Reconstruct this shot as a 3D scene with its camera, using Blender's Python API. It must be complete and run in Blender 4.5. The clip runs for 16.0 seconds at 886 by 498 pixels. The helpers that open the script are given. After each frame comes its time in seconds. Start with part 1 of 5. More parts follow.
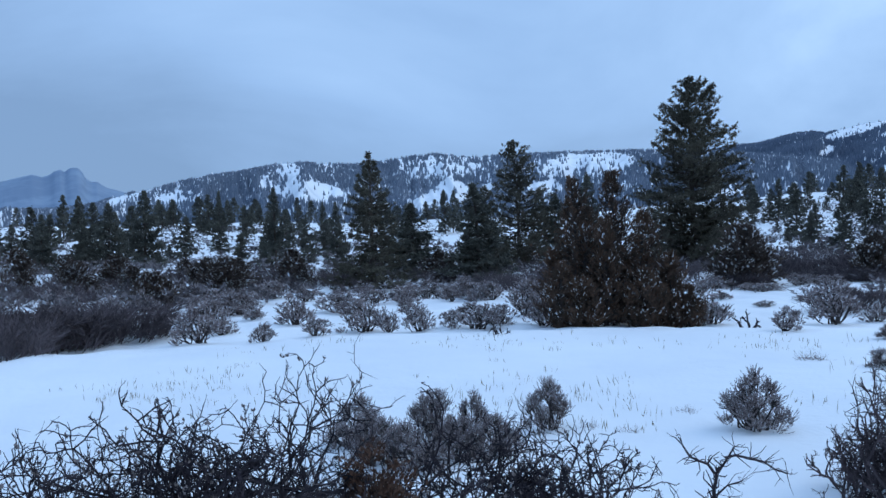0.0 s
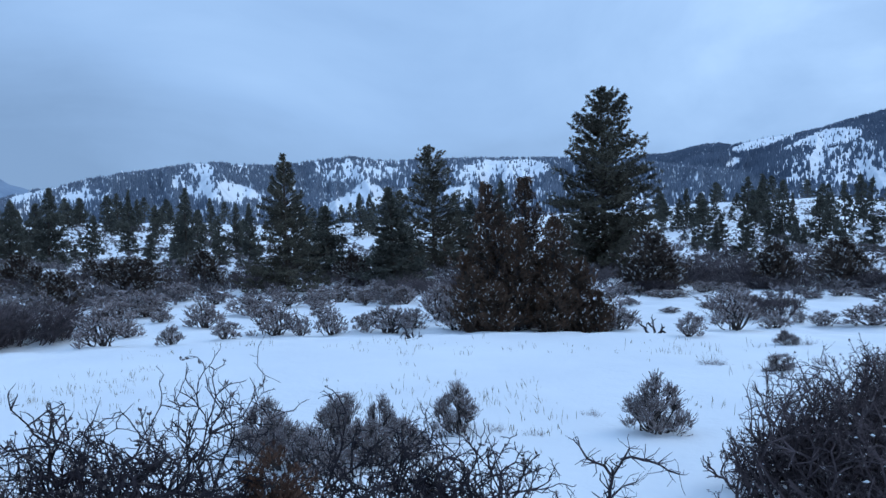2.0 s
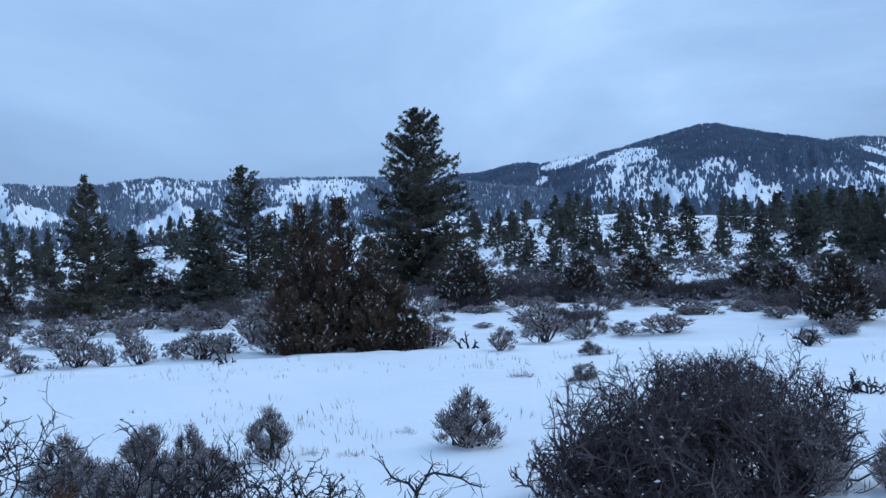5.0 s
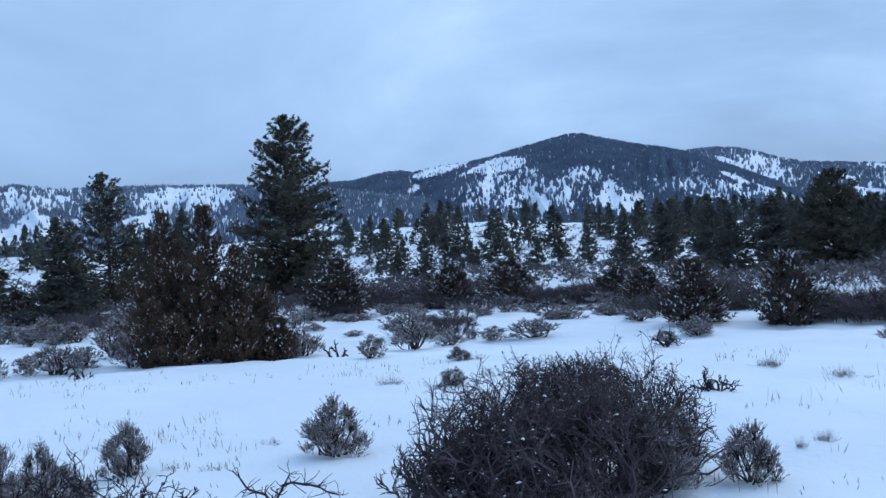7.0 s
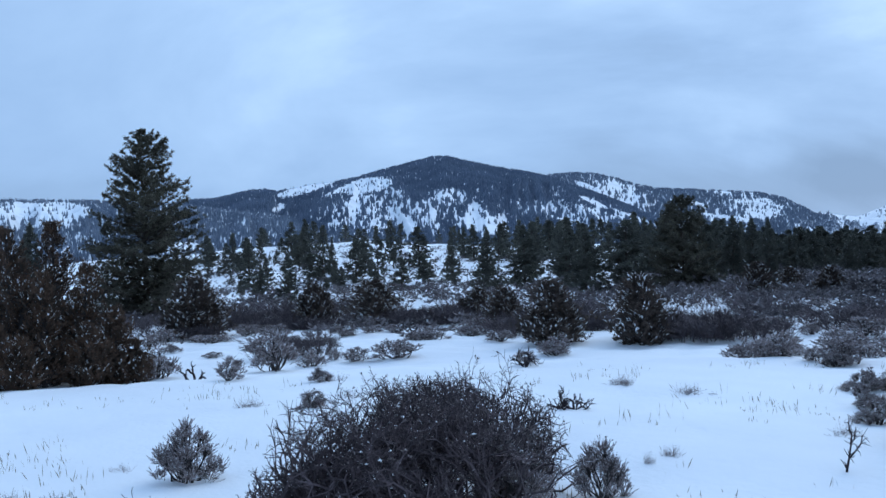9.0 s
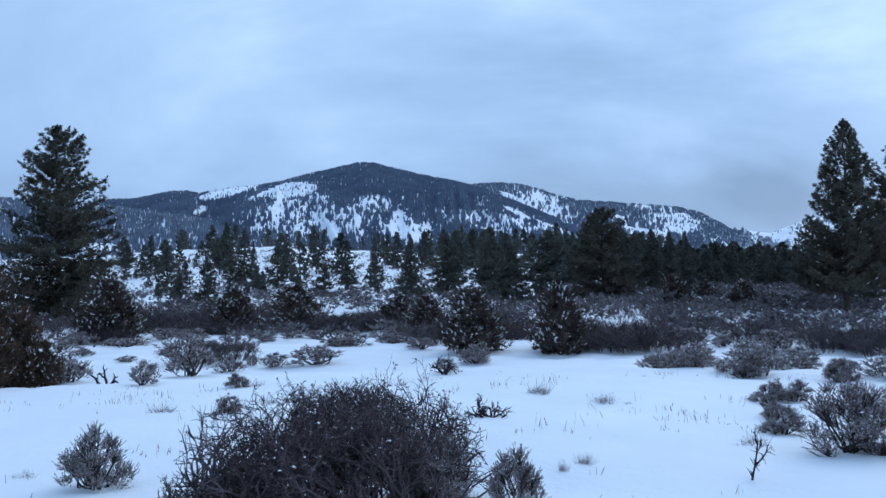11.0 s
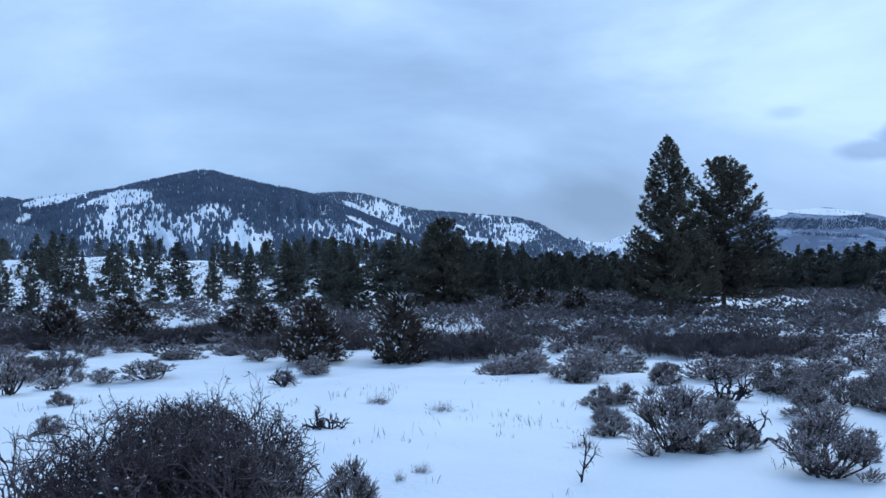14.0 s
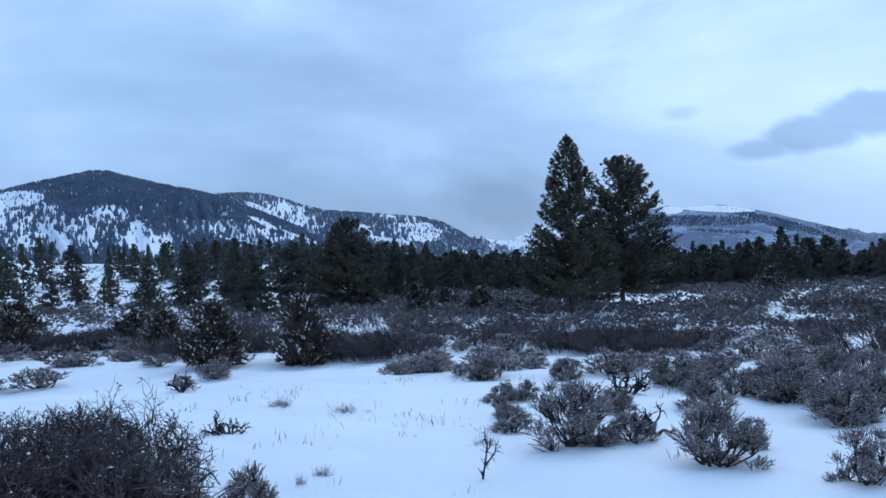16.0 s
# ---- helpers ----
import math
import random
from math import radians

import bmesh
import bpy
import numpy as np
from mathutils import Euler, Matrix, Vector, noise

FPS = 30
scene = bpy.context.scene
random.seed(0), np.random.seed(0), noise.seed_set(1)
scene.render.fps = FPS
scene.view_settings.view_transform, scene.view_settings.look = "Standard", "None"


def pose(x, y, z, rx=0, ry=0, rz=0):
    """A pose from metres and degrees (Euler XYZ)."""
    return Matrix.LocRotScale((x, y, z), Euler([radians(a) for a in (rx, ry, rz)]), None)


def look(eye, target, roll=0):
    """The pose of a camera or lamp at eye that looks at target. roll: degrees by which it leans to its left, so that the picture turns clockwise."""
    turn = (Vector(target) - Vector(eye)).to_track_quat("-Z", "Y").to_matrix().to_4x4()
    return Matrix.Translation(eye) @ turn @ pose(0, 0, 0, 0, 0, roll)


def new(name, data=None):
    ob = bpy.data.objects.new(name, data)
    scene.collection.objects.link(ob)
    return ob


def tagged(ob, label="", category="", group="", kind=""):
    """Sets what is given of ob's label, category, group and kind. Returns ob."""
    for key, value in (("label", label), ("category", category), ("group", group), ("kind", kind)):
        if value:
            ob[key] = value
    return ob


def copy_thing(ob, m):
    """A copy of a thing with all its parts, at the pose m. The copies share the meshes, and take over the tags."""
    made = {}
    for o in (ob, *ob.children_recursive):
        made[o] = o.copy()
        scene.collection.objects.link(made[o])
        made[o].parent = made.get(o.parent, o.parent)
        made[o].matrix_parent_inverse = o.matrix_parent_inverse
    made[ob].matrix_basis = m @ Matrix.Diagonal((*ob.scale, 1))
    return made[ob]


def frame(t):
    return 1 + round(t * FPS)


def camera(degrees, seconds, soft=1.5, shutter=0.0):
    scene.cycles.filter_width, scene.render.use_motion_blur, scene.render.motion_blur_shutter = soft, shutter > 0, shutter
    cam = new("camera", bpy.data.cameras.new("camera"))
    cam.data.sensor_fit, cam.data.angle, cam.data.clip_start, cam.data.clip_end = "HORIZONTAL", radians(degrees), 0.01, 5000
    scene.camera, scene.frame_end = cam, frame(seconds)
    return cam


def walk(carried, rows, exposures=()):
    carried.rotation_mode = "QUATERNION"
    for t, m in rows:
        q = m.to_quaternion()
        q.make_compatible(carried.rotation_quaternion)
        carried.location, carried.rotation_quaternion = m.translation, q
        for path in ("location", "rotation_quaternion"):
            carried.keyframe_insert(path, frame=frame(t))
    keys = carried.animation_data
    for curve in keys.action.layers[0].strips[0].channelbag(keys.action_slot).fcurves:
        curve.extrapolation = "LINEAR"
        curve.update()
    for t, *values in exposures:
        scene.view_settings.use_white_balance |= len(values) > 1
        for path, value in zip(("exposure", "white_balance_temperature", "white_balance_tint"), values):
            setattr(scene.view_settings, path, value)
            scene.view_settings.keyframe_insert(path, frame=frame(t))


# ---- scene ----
FOV = 50.51
cam = camera(FOV, 16.0, soft=1.5)
# seconds, x, y, z, yaw, pitch, roll
PATH = [
    (0.0, 0.000, 0.000, 3.200, 0.000, -1.400, 2.200),
    (0.5, 0.020, -0.018, 3.205, -1.062, -1.121, 2.092),
    (1.0, 0.044, -0.023, 3.205, -2.284, -1.026, 2.355),
    (1.5, 0.059, -0.025, 3.200, -3.512, -1.165, 1.803),
    (2.0, 0.080, -0.028, 3.195, -5.112, -1.300, 1.320),
    (2.5, 0.106, -0.042, 3.202, -7.047, -0.929, 1.349),
    (3.0, 0.107, -0.064, 3.210, -8.503, -0.544, 1.087),
    (3.5, 0.137, -0.077, 3.203, -10.064, -0.596, 1.129),
    (4.0, 0.157, -0.079, 3.209, -12.115, -0.697, 1.824),
    (6.5, 0.286, -0.099, 3.194, -21.876, -0.007, 2.535),
    (7.0, 0.314, -0.100, 3.181, -23.933, -0.322, 2.820),
    (7.5, 0.344, -0.103, 3.171, -26.363, -0.909, 2.945),
    (8.0, 0.365, -0.118, 3.173, -28.458, -0.405, 3.420),
    (8.5, 0.373, -0.126, 3.187, -30.710, 0.438, 2.517),
    (9.0, 0.372, -0.141, 3.182, -32.125, 0.568, 2.280),
    (11.5, 0.428, -0.167, 3.168, -38.168, 1.072, 1.155),
    (12.0, 0.447, -0.168, 3.174, -39.699, 1.187, 1.567),
    (12.5, 0.468, -0.175, 3.171, -41.278, 1.101, 1.774),
    (13.0, 0.488, -0.182, 3.171, -43.102, 1.023, 1.471),
    (13.5, 0.501, -0.190, 3.172, -44.627, 1.129, 1.307),
    (14.0, 0.517, -0.193, 3.172, -46.324, 1.280, 1.322),
    (14.5, 0.529, -0.210, 3.172, -47.749, 1.526, 1.756),
    (15.0, 0.547, -0.220, 3.171, -49.255, 1.522, 1.919),
    (15.5, 0.571, -0.230, 3.166, -50.675, 1.269, 1.857),
    (16.0, 0.600, -0.232, 3.172, -52.100, 1.080, 2.104),
]
walk(cam, [(t, pose(x, y, z, 90 + pitch, roll, yaw)) for t, x, y, z, yaw, pitch, roll in PATH],
     exposures=[(0.0, 0.18, 6540, 10), (4.0, 0.16, 6540, 10), (7.0, 0.2, 6680, 10), (9.0, 0.22, 6740, 10), (12.5, 0.2, 6620, 10), (14.5, 0.19, 6530, 10), (16.0, 0.18, 6530, 10)])

# ------------------------------------------------------------ world and sun
SUN_AZ, SUN_EL = 75.0, 38.0
world = bpy.data.worlds.new("overcast_sky")
scene.world = world
world.use_nodes = True
wn, wl = world.node_tree.nodes, world.node_tree.links
wn.clear()


def wnode(kind, **kw):
    n = wn.new(kind)
    for k, v in kw.items():
        n.inputs[k].default_value = v
    return n


def ramp(nodes, stops, interp="LINEAR"):
    n = nodes.new("ShaderNodeValToRGB")
    n.color_ramp.interpolation = interp
    el = n.color_ramp.elements
    while len(el) < len(stops):
        el.new(0.5)
    for e, (p, c) in zip(el, stops):
        e.position = p
        e.color = (c, c, c, 1) if not isinstance(c, tuple) else (*c, 1)
    return n


sky = wn.new("ShaderNodeTexSky")
sky.sky_type = "NISHITA"
sky.sun_disc = False
sky.sun_elevation = radians(SUN_EL)
sky.sun_rotation = radians(SUN_AZ)
sky_bg = wnode("ShaderNodeBackground", Strength=0.06)
wl.new(sky.outputs[0], sky_bg.inputs[0])
geo = wn.new("ShaderNodeTexCoord")
# the cloud deck: soft folds, flattened towards the skyline
fold = wn.new("ShaderNodeMapping")
fold.inputs["Scale"].default_value = (1.0, 1.0, 2.6)
wl.new(geo.outputs["Generated"], fold.inputs[0])
n1 = wnode("ShaderNodeTexNoise", Scale=1.9, Detail=7.0, Roughness=0.55, Distortion=0.5)
wl.new(fold.outputs[0], n1.inputs["Vector"])
# the deck thins towards the east, where it is brightest
side = wn.new("ShaderNodeVectorMath")
side.operation = "DOT_PRODUCT"
side.inputs[1].default_value = (0.93, 0.05, 0.36)
wl.new(geo.outputs["Generated"], side.inputs[0])
thin = wn.new("ShaderNodeMapRange")
for k_, v_ in ((1, -0.5), (2, 1.0), (3, -0.17), (4, 0.135)):
    thin.inputs[k_].default_value = v_
wl.new(side.outputs["Value"], thin.inputs[0])
# and is smoother towards the west
fold_depth = wn.new("ShaderNodeMapRange")
for k_, v_ in ((1, -0.2), (2, 0.75), (3, 0.35), (4, 1.05)):
    fold_depth.inputs[k_].default_value = v_
wl.new(side.outputs["Value"], fold_depth.inputs[0])
centred = wn.new("ShaderNodeMath")
centred.operation = "SUBTRACT"
wl.new(n1.outputs[0], centred.inputs[0])
centred.inputs[1].default_value = 0.5
folds = wn.new("ShaderNodeMath")
folds.operation = "MULTIPLY_ADD"
wl.new(centred.outputs[0], folds.inputs[0])
wl.new(fold_depth.outputs[0], folds.inputs[1])
folds.inputs[2].default_value = 0.5
both = wn.new("ShaderNodeMath")
both.operation = "ADD"
wl.new(folds.outputs[0], both.inputs[0])
wl.new(thin.outputs[0], both.inputs[1])
# and greys towards the skyline
sep = wn.new("ShaderNodeSeparateXYZ")
wl.new(geo.outputs["Generated"], sep.inputs[0])
low = wn.new("ShaderNodeMapRange")
for k_, v_ in ((1, 0.0), (2, 0.24), (3, -0.09), (4, 0.03)):
    low.inputs[k_].default_value = v_
wl.new(sep.outputs[2], low.inputs[0])
deck = wn.new("ShaderNodeMath")
deck.operation = "ADD"
wl.new(both.outputs[0], deck.inputs[0])
wl.new(low.outputs[0], deck.inputs[1])
n2 = wnode("ShaderNodeTexNoise", Scale=8.0, Detail=5.0, Roughness=0.6)
wl.new(geo.outputs["Generated"], n2.inputs["Vector"])


def cloud_rim(az, el, size, soft, flat, depth, ragged):
    """How far the deck greys round one bearing and height: a separate cloud."""
    az, el = radians(az), radians(el)
    sq = wn.new("ShaderNodeMapping")
    sq.inputs["Scale"].default_value = (1.0, 1.0, flat)
    wl.new(geo.outputs["Generated"], sq.inputs[0])
    far = wn.new("ShaderNodeVectorMath")
    far.operation = "DISTANCE"
    far.inputs[1].default_value = (math.sin(az) * math.cos(el), math.cos(az) * math.cos(el), math.sin(el) * flat)
    wl.new(sq.outputs[0], far.inputs[0])
    rag = wn.new("ShaderNodeMath")
    rag.operation = "MULTIPLY_ADD"
    wl.new(n2.outputs[0], rag.inputs[0])
    rag.inputs[1].default_value = ragged
    wl.new(far.outputs["Value"], rag.inputs[2])
    rim = wn.new("ShaderNodeMapRange")
    rim.interpolation_type = "SMOOTHSTEP"
    for k_, v_ in ((1, size - soft + ragged * 0.5), (2, size + soft + ragged * 0.5), (3, depth), (4, 0.0)):
        rim.inputs[k_].default_value = v_
    wl.new(rag.outputs[0], rim.inputs[0])
    return rim.outputs[0]


def two_values(operation, one, other):
    n = wn.new("ShaderNodeMath")
    n.operation = operation
    wl.new(one, n.inputs[0])
    wl.new(other, n.inputs[1])
    return n.outputs[0]


def dark_cloud(tone_in, *cloud_):
    """Greys the deck by one cloud, or brightens it where the depth is negative."""
    return two_values("SUBTRACT", tone_in, cloud_rim(*cloud_))


# one long ragged cloud that rises to the east, and a scrap beside it
bank_cloud = cloud_rim(77.4, 7.5, 0.050, 0.016, 2.4, 0.32, 0.11)
for lobe in ((73.9, 6.7, 0.046, 0.016, 2.8, 0.30, 0.10), (71.0, 6.1, 0.032, 0.014, 3.2, 0.24, 0.07)):
    bank_cloud = two_values("MAXIMUM", bank_cloud, cloud_rim(*lobe))
tone = two_values("SUBTRACT", deck.outputs[0], bank_cloud)
tone = dark_cloud(tone, 66.6, 8.5, 0.016, 0.012, 2.6, 0.14, 0.03)
tone = dark_cloud(tone, 52.0, 3.4, 0.17, 0.17, 2.6, 0.11, 0.20)
tone = dark_cloud(tone, 47.0, 6.8, 0.05, 0.05, 2.0, -0.09, 0.14)
tone = dark_cloud(tone, 51.0, 7.3, 0.035, 0.03, 2.4, -0.09, 0.10)
tone = dark_cloud(tone, 51.3, 5.3, 0.03, 0.022, 2.0, -0.10, 0.10)
tone = dark_cloud(tone, 55.4, 3.8, 0.04, 0.04, 1.8, 0.10, 0.08)
tone = dark_cloud(tone, 62.0, 14.5, 0.10, 0.10, 1.2, -0.08, 0.14)
tone = dark_cloud(tone, 81.0, 17.5, 0.07, 0.07, 1.4, 0.14, 0.12)
tone = dark_cloud(tone, -24.0, 5.5, 0.16, 0.16, 1.3, 0.10, 0.20)
cloud = ramp(wn, [(0.28, (0.20, 0.34, 0.58)), (0.46, (0.297, 0.49, 0.815)), (0.58, (0.365, 0.58, 0.925)), (0.72, (0.49, 0.73, 0.995)), (0.85, (0.575, 0.82, 1.045))])
wl.new(tone, cloud.inputs[0])
high = wn.new("ShaderNodeMapRange")
for k_, v_ in ((1, 0.3), (2, 0.95), (3, 1.0), (4, 1.45)):
    high.inputs[k_].default_value = v_
wl.new(sep.outputs[2], high.inputs[0])
cloud_bg = wnode("ShaderNodeBackground", Strength=1.0)
wl.new(high.outputs[0], cloud_bg.inputs[1])
wl.new(cloud.outputs[0], cloud_bg.inputs[0])
mixw = wnode("ShaderNodeMixShader", Fac=0.93)
wl.new(sky_bg.outputs[0], mixw.inputs[1])
wl.new(cloud_bg.outputs[0], mixw.inputs[2])
wout = wn.new("ShaderNodeOutputWorld")
wl.new(mixw.outputs[0], wout.inputs[0])

sun = new("sun", bpy.data.lights.new("sun", "SUN"))
sun.data.energy = 0.5
sun.data.angle = radians(40)
sun.data.color = (0.97, 0.97, 0.93)
sa, se = radians(SUN_AZ), radians(SUN_EL)
sun.matrix_world = look((math.sin(sa) * math.cos(se) * 50, math.cos(sa) * math.cos(se) * 50, math.sin(se) * 50), (0, 0, 0))


# ------------------------------------------------------------ materials
def material(name, build):
    m = bpy.data.materials.new(name)
    m.use_nodes = True
    nt = m.node_tree
    bs = nt.nodes["Principled BSDF"]
    build(nt.nodes, nt.links, bs)
    return m


def noise_tex(nodes, links, scale, detail=4.0, rough=0.55, coord="Object"):
    tc = nodes.new("ShaderNodeTexCoord")
    n = nodes.new("ShaderNodeTexNoise")
    n.inputs["Scale"].default_value = scale
    n.inputs["Detail"].default_value = detail
    n.inputs["Roughness"].default_value = rough
    links.new(tc.outputs[coord], n.inputs["Vector"])
    return n


def mix_colour(nodes, links, fac, a, b):
    m = nodes.new("ShaderNodeMix")
    m.data_type = "RGBA"
    for i, v in ((0, fac), (6, a), (7, b)):
        if isinstance(v, tuple):
            m.inputs[i].default_value = (*v, 1)
        elif isinstance(v, (int, float)):
            m.inputs[i].default_value = v
        else:
            links.new(v, m.inputs[i])
    return m.outputs[2]


def bump(nodes, links, bs, height, strength, distance):
    b = nodes.new("ShaderNodeBump")
    b.inputs["Strength"].default_value = strength
    b.inputs["Distance"].default_value = distance
    links.new(height, b.inputs["Height"])
    links.new(b.outputs[0], bs.inputs["Normal"])


def snow_mat(nodes, links, bs):
    big = noise_tex(nodes, links, 0.12, 5)
    small = noise_tex(nodes, links, 9.0, 4)
    r = ramp(nodes, [(0.35, (0.74, 0.77, 0.81)), (0.65, (0.84, 0.86, 0.88))])
    links.new(big.outputs[0], r.inputs[0])
    links.new(r.outputs[0], bs.inputs["Base Color"])
    bs.inputs["Roughness"].default_value = 0.75
    # wind ripples and the grain of the crust
    mid = noise_tex(nodes, links, 1.7, 3)
    relief = nodes.new("ShaderNodeMath")
    relief.operation = "MULTIPLY_ADD"
    links.new(mid.outputs[0], relief.inputs[0])
    relief.inputs[1].default_value = 3.0
    links.new(small.outputs[0], relief.inputs[2])
    bump(nodes, links, bs, relief.outputs[0], 0.55, 0.025)


def foliage_mat(low, high, snow, flecks=0.1, scale=1.5, each=0.35):
    """Leaves or needles: colour by clump and by leaf, a share of them carrying snow."""
    def build(nodes, links, bs):
        g = nodes.new("ShaderNodeNewGeometry")
        n = noise_tex(nodes, links, scale, 3)
        r = ramp(nodes, [(0.3, low), (0.7, high)])
        add = nodes.new("ShaderNodeMath")
        add.operation = "MULTIPLY_ADD"
        links.new(g.outputs["Random Per Island"], add.inputs[0])
        add.inputs[1].default_value = each
        links.new(n.outputs[0], add.inputs[2])
        sub = nodes.new("ShaderNodeMath")
        sub.operation = "SUBTRACT"
        links.new(add.outputs[0], sub.inputs[0])
        sub.inputs[1].default_value = each / 2
        links.new(sub.outputs[0], r.inputs[0])
        wn_ = nodes.new("ShaderNodeTexWhiteNoise")
        wn_.noise_dimensions = "1D"
        links.new(g.outputs["Random Per Island"], wn_.inputs["W"])
        lt = nodes.new("ShaderNodeMath")
        lt.operation = "LESS_THAN"
        links.new(wn_.outputs[0], lt.inputs[0])
        lt.inputs[1].default_value = flecks
        c = mix_colour(nodes, links, lt.outputs[0], r.outputs[0], snow)
        links.new(c, bs.inputs["Base Color"])
        bs.inputs["Roughness"].default_value = 0.8
        bs.inputs["Specular IOR Level"].default_value = 0.2
    return build


def bark_mat(low, high, scale):
    def build(nodes, links, bs):
        n = noise_tex(nodes, links, scale, 5)
        r = ramp(nodes, [(0.3, low), (0.7, high)])
        links.new(n.outputs[0], r.inputs[0])
        links.new(r.outputs[0], bs.inputs["Base Color"])
        bs.inputs["Roughness"].default_value = 0.9
        bump(nodes, links, bs, n.outputs[0], 0.6, 0.03)
    return build


SNOW = (0.8, 0.83, 0.87)
M_SNOW = material("snow", snow_mat)
M_NEEDLE = material("pine_needles", foliage_mat((0.052, 0.047, 0.035), (0.16, 0.142, 0.105), SNOW, 0.0, 0.6, 0.2))
M_FAR_NEEDLE = material("pine_needles_far", foliage_mat((0.062, 0.062, 0.053), (0.16, 0.155, 0.127), SNOW, 0.0, 0.4, 0.15))
# far needles: distance haze is painted in as a paler, bluer colour, plus snow flecks
M_HAZY_NEEDLE = material("needles_with_haze", foliage_mat((0.12, 0.15, 0.20), (0.20, 0.235, 0.29), SNOW, 0.05, 0.01))
M_HAZY_WOODED = material("mountain_needles_with_haze", foliage_mat((0.085, 0.115, 0.165), (0.155, 0.19, 0.25), SNOW, 0.01, 0.01))
M_JUNIPER = material("juniper_leaves", foliage_mat((0.052, 0.04, 0.035), (0.165, 0.118, 0.094), SNOW, 0.004, 0.8))
M_RUST = material("rusty_juniper_leaves", foliage_mat((0.044, 0.033, 0.026), (0.18, 0.105, 0.07), SNOW, 0.004, 1.6))
M_DRY = material("rust_dry_leaves", foliage_mat((0.07, 0.036, 0.025), (0.20, 0.105, 0.07), SNOW, 0.01, 3.0))
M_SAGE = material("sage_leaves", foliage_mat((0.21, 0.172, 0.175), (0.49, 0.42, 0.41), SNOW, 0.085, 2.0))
# sage leaves at about half tone: the bush's inner shade put into the colour
M_SAGE_SHADED = material("shaded_sage_leaves", foliage_mat((0.095, 0.075, 0.075), (0.255, 0.205, 0.20), SNOW, 0.015, 2.0))
M_BRUSH = material("dull_brush_leaves", foliage_mat((0.07, 0.06, 0.063), (0.225, 0.198, 0.204), SNOW, 0.018, 0.25))
M_TWIG = material("grey_twigs", foliage_mat((0.058, 0.047, 0.051), (0.155, 0.123, 0.13), SNOW, 0.0, 0.8))
M_DARK_TWIG = material("dark_twigs", foliage_mat((0.016, 0.0125, 0.016), (0.052, 0.040, 0.047), SNOW, 0.0, 3.0))
M_GNARL = material("gnarled_twigs", foliage_mat((0.035, 0.0265, 0.029), (0.125, 0.093, 0.097), SNOW, 0.0, 3.0))
M_BARK = material("pine_bark", bark_mat((0.03, 0.022, 0.018), (0.11, 0.075, 0.055), 6.0))
M_WOOD = material("shrub_wood", bark_mat((0.025, 0.02, 0.019), (0.075, 0.058, 0.054), 20.0))
M_GRASS = material("dry_grass", foliage_mat((0.16, 0.12, 0.075), (0.34, 0.28, 0.19), SNOW, 0.02, 3.0))


# ------------------------------------------------------------ mesh helpers
def mesh_object(name, verts, faces, mat, parent=None, label="", smooth=False):
    """One mesh object out of vertex and face arrays (faces of three or four corners)."""
    me = bpy.data.meshes.new(name)
    verts = np.asarray(verts, dtype=np.float32)
    faces = np.asarray(faces, dtype=np.int32)
    k = faces.shape[1]
    me.vertices.add(len(verts))
    me.vertices.foreach_set("co", verts.ravel())
    me.loops.add(faces.size)
    me.loops.foreach_set("vertex_index", faces.ravel())
    me.polygons.add(len(faces))
    me.polygons.foreach_set("loop_start", np.arange(0, faces.size, k, dtype=np.int32))
    me.polygons.foreach_set("use_smooth", np.full(len(faces), smooth))
    me.update(calc_edges=True)
    me.materials.append(mat)
    ob = new(name, me)
    if parent:
        ob.parent = parent
    if label:
        tagged(ob, label)
    return ob


def unit(v):
    return v / np.maximum(np.linalg.norm(v, axis=-1, keepdims=True), 1e-9)


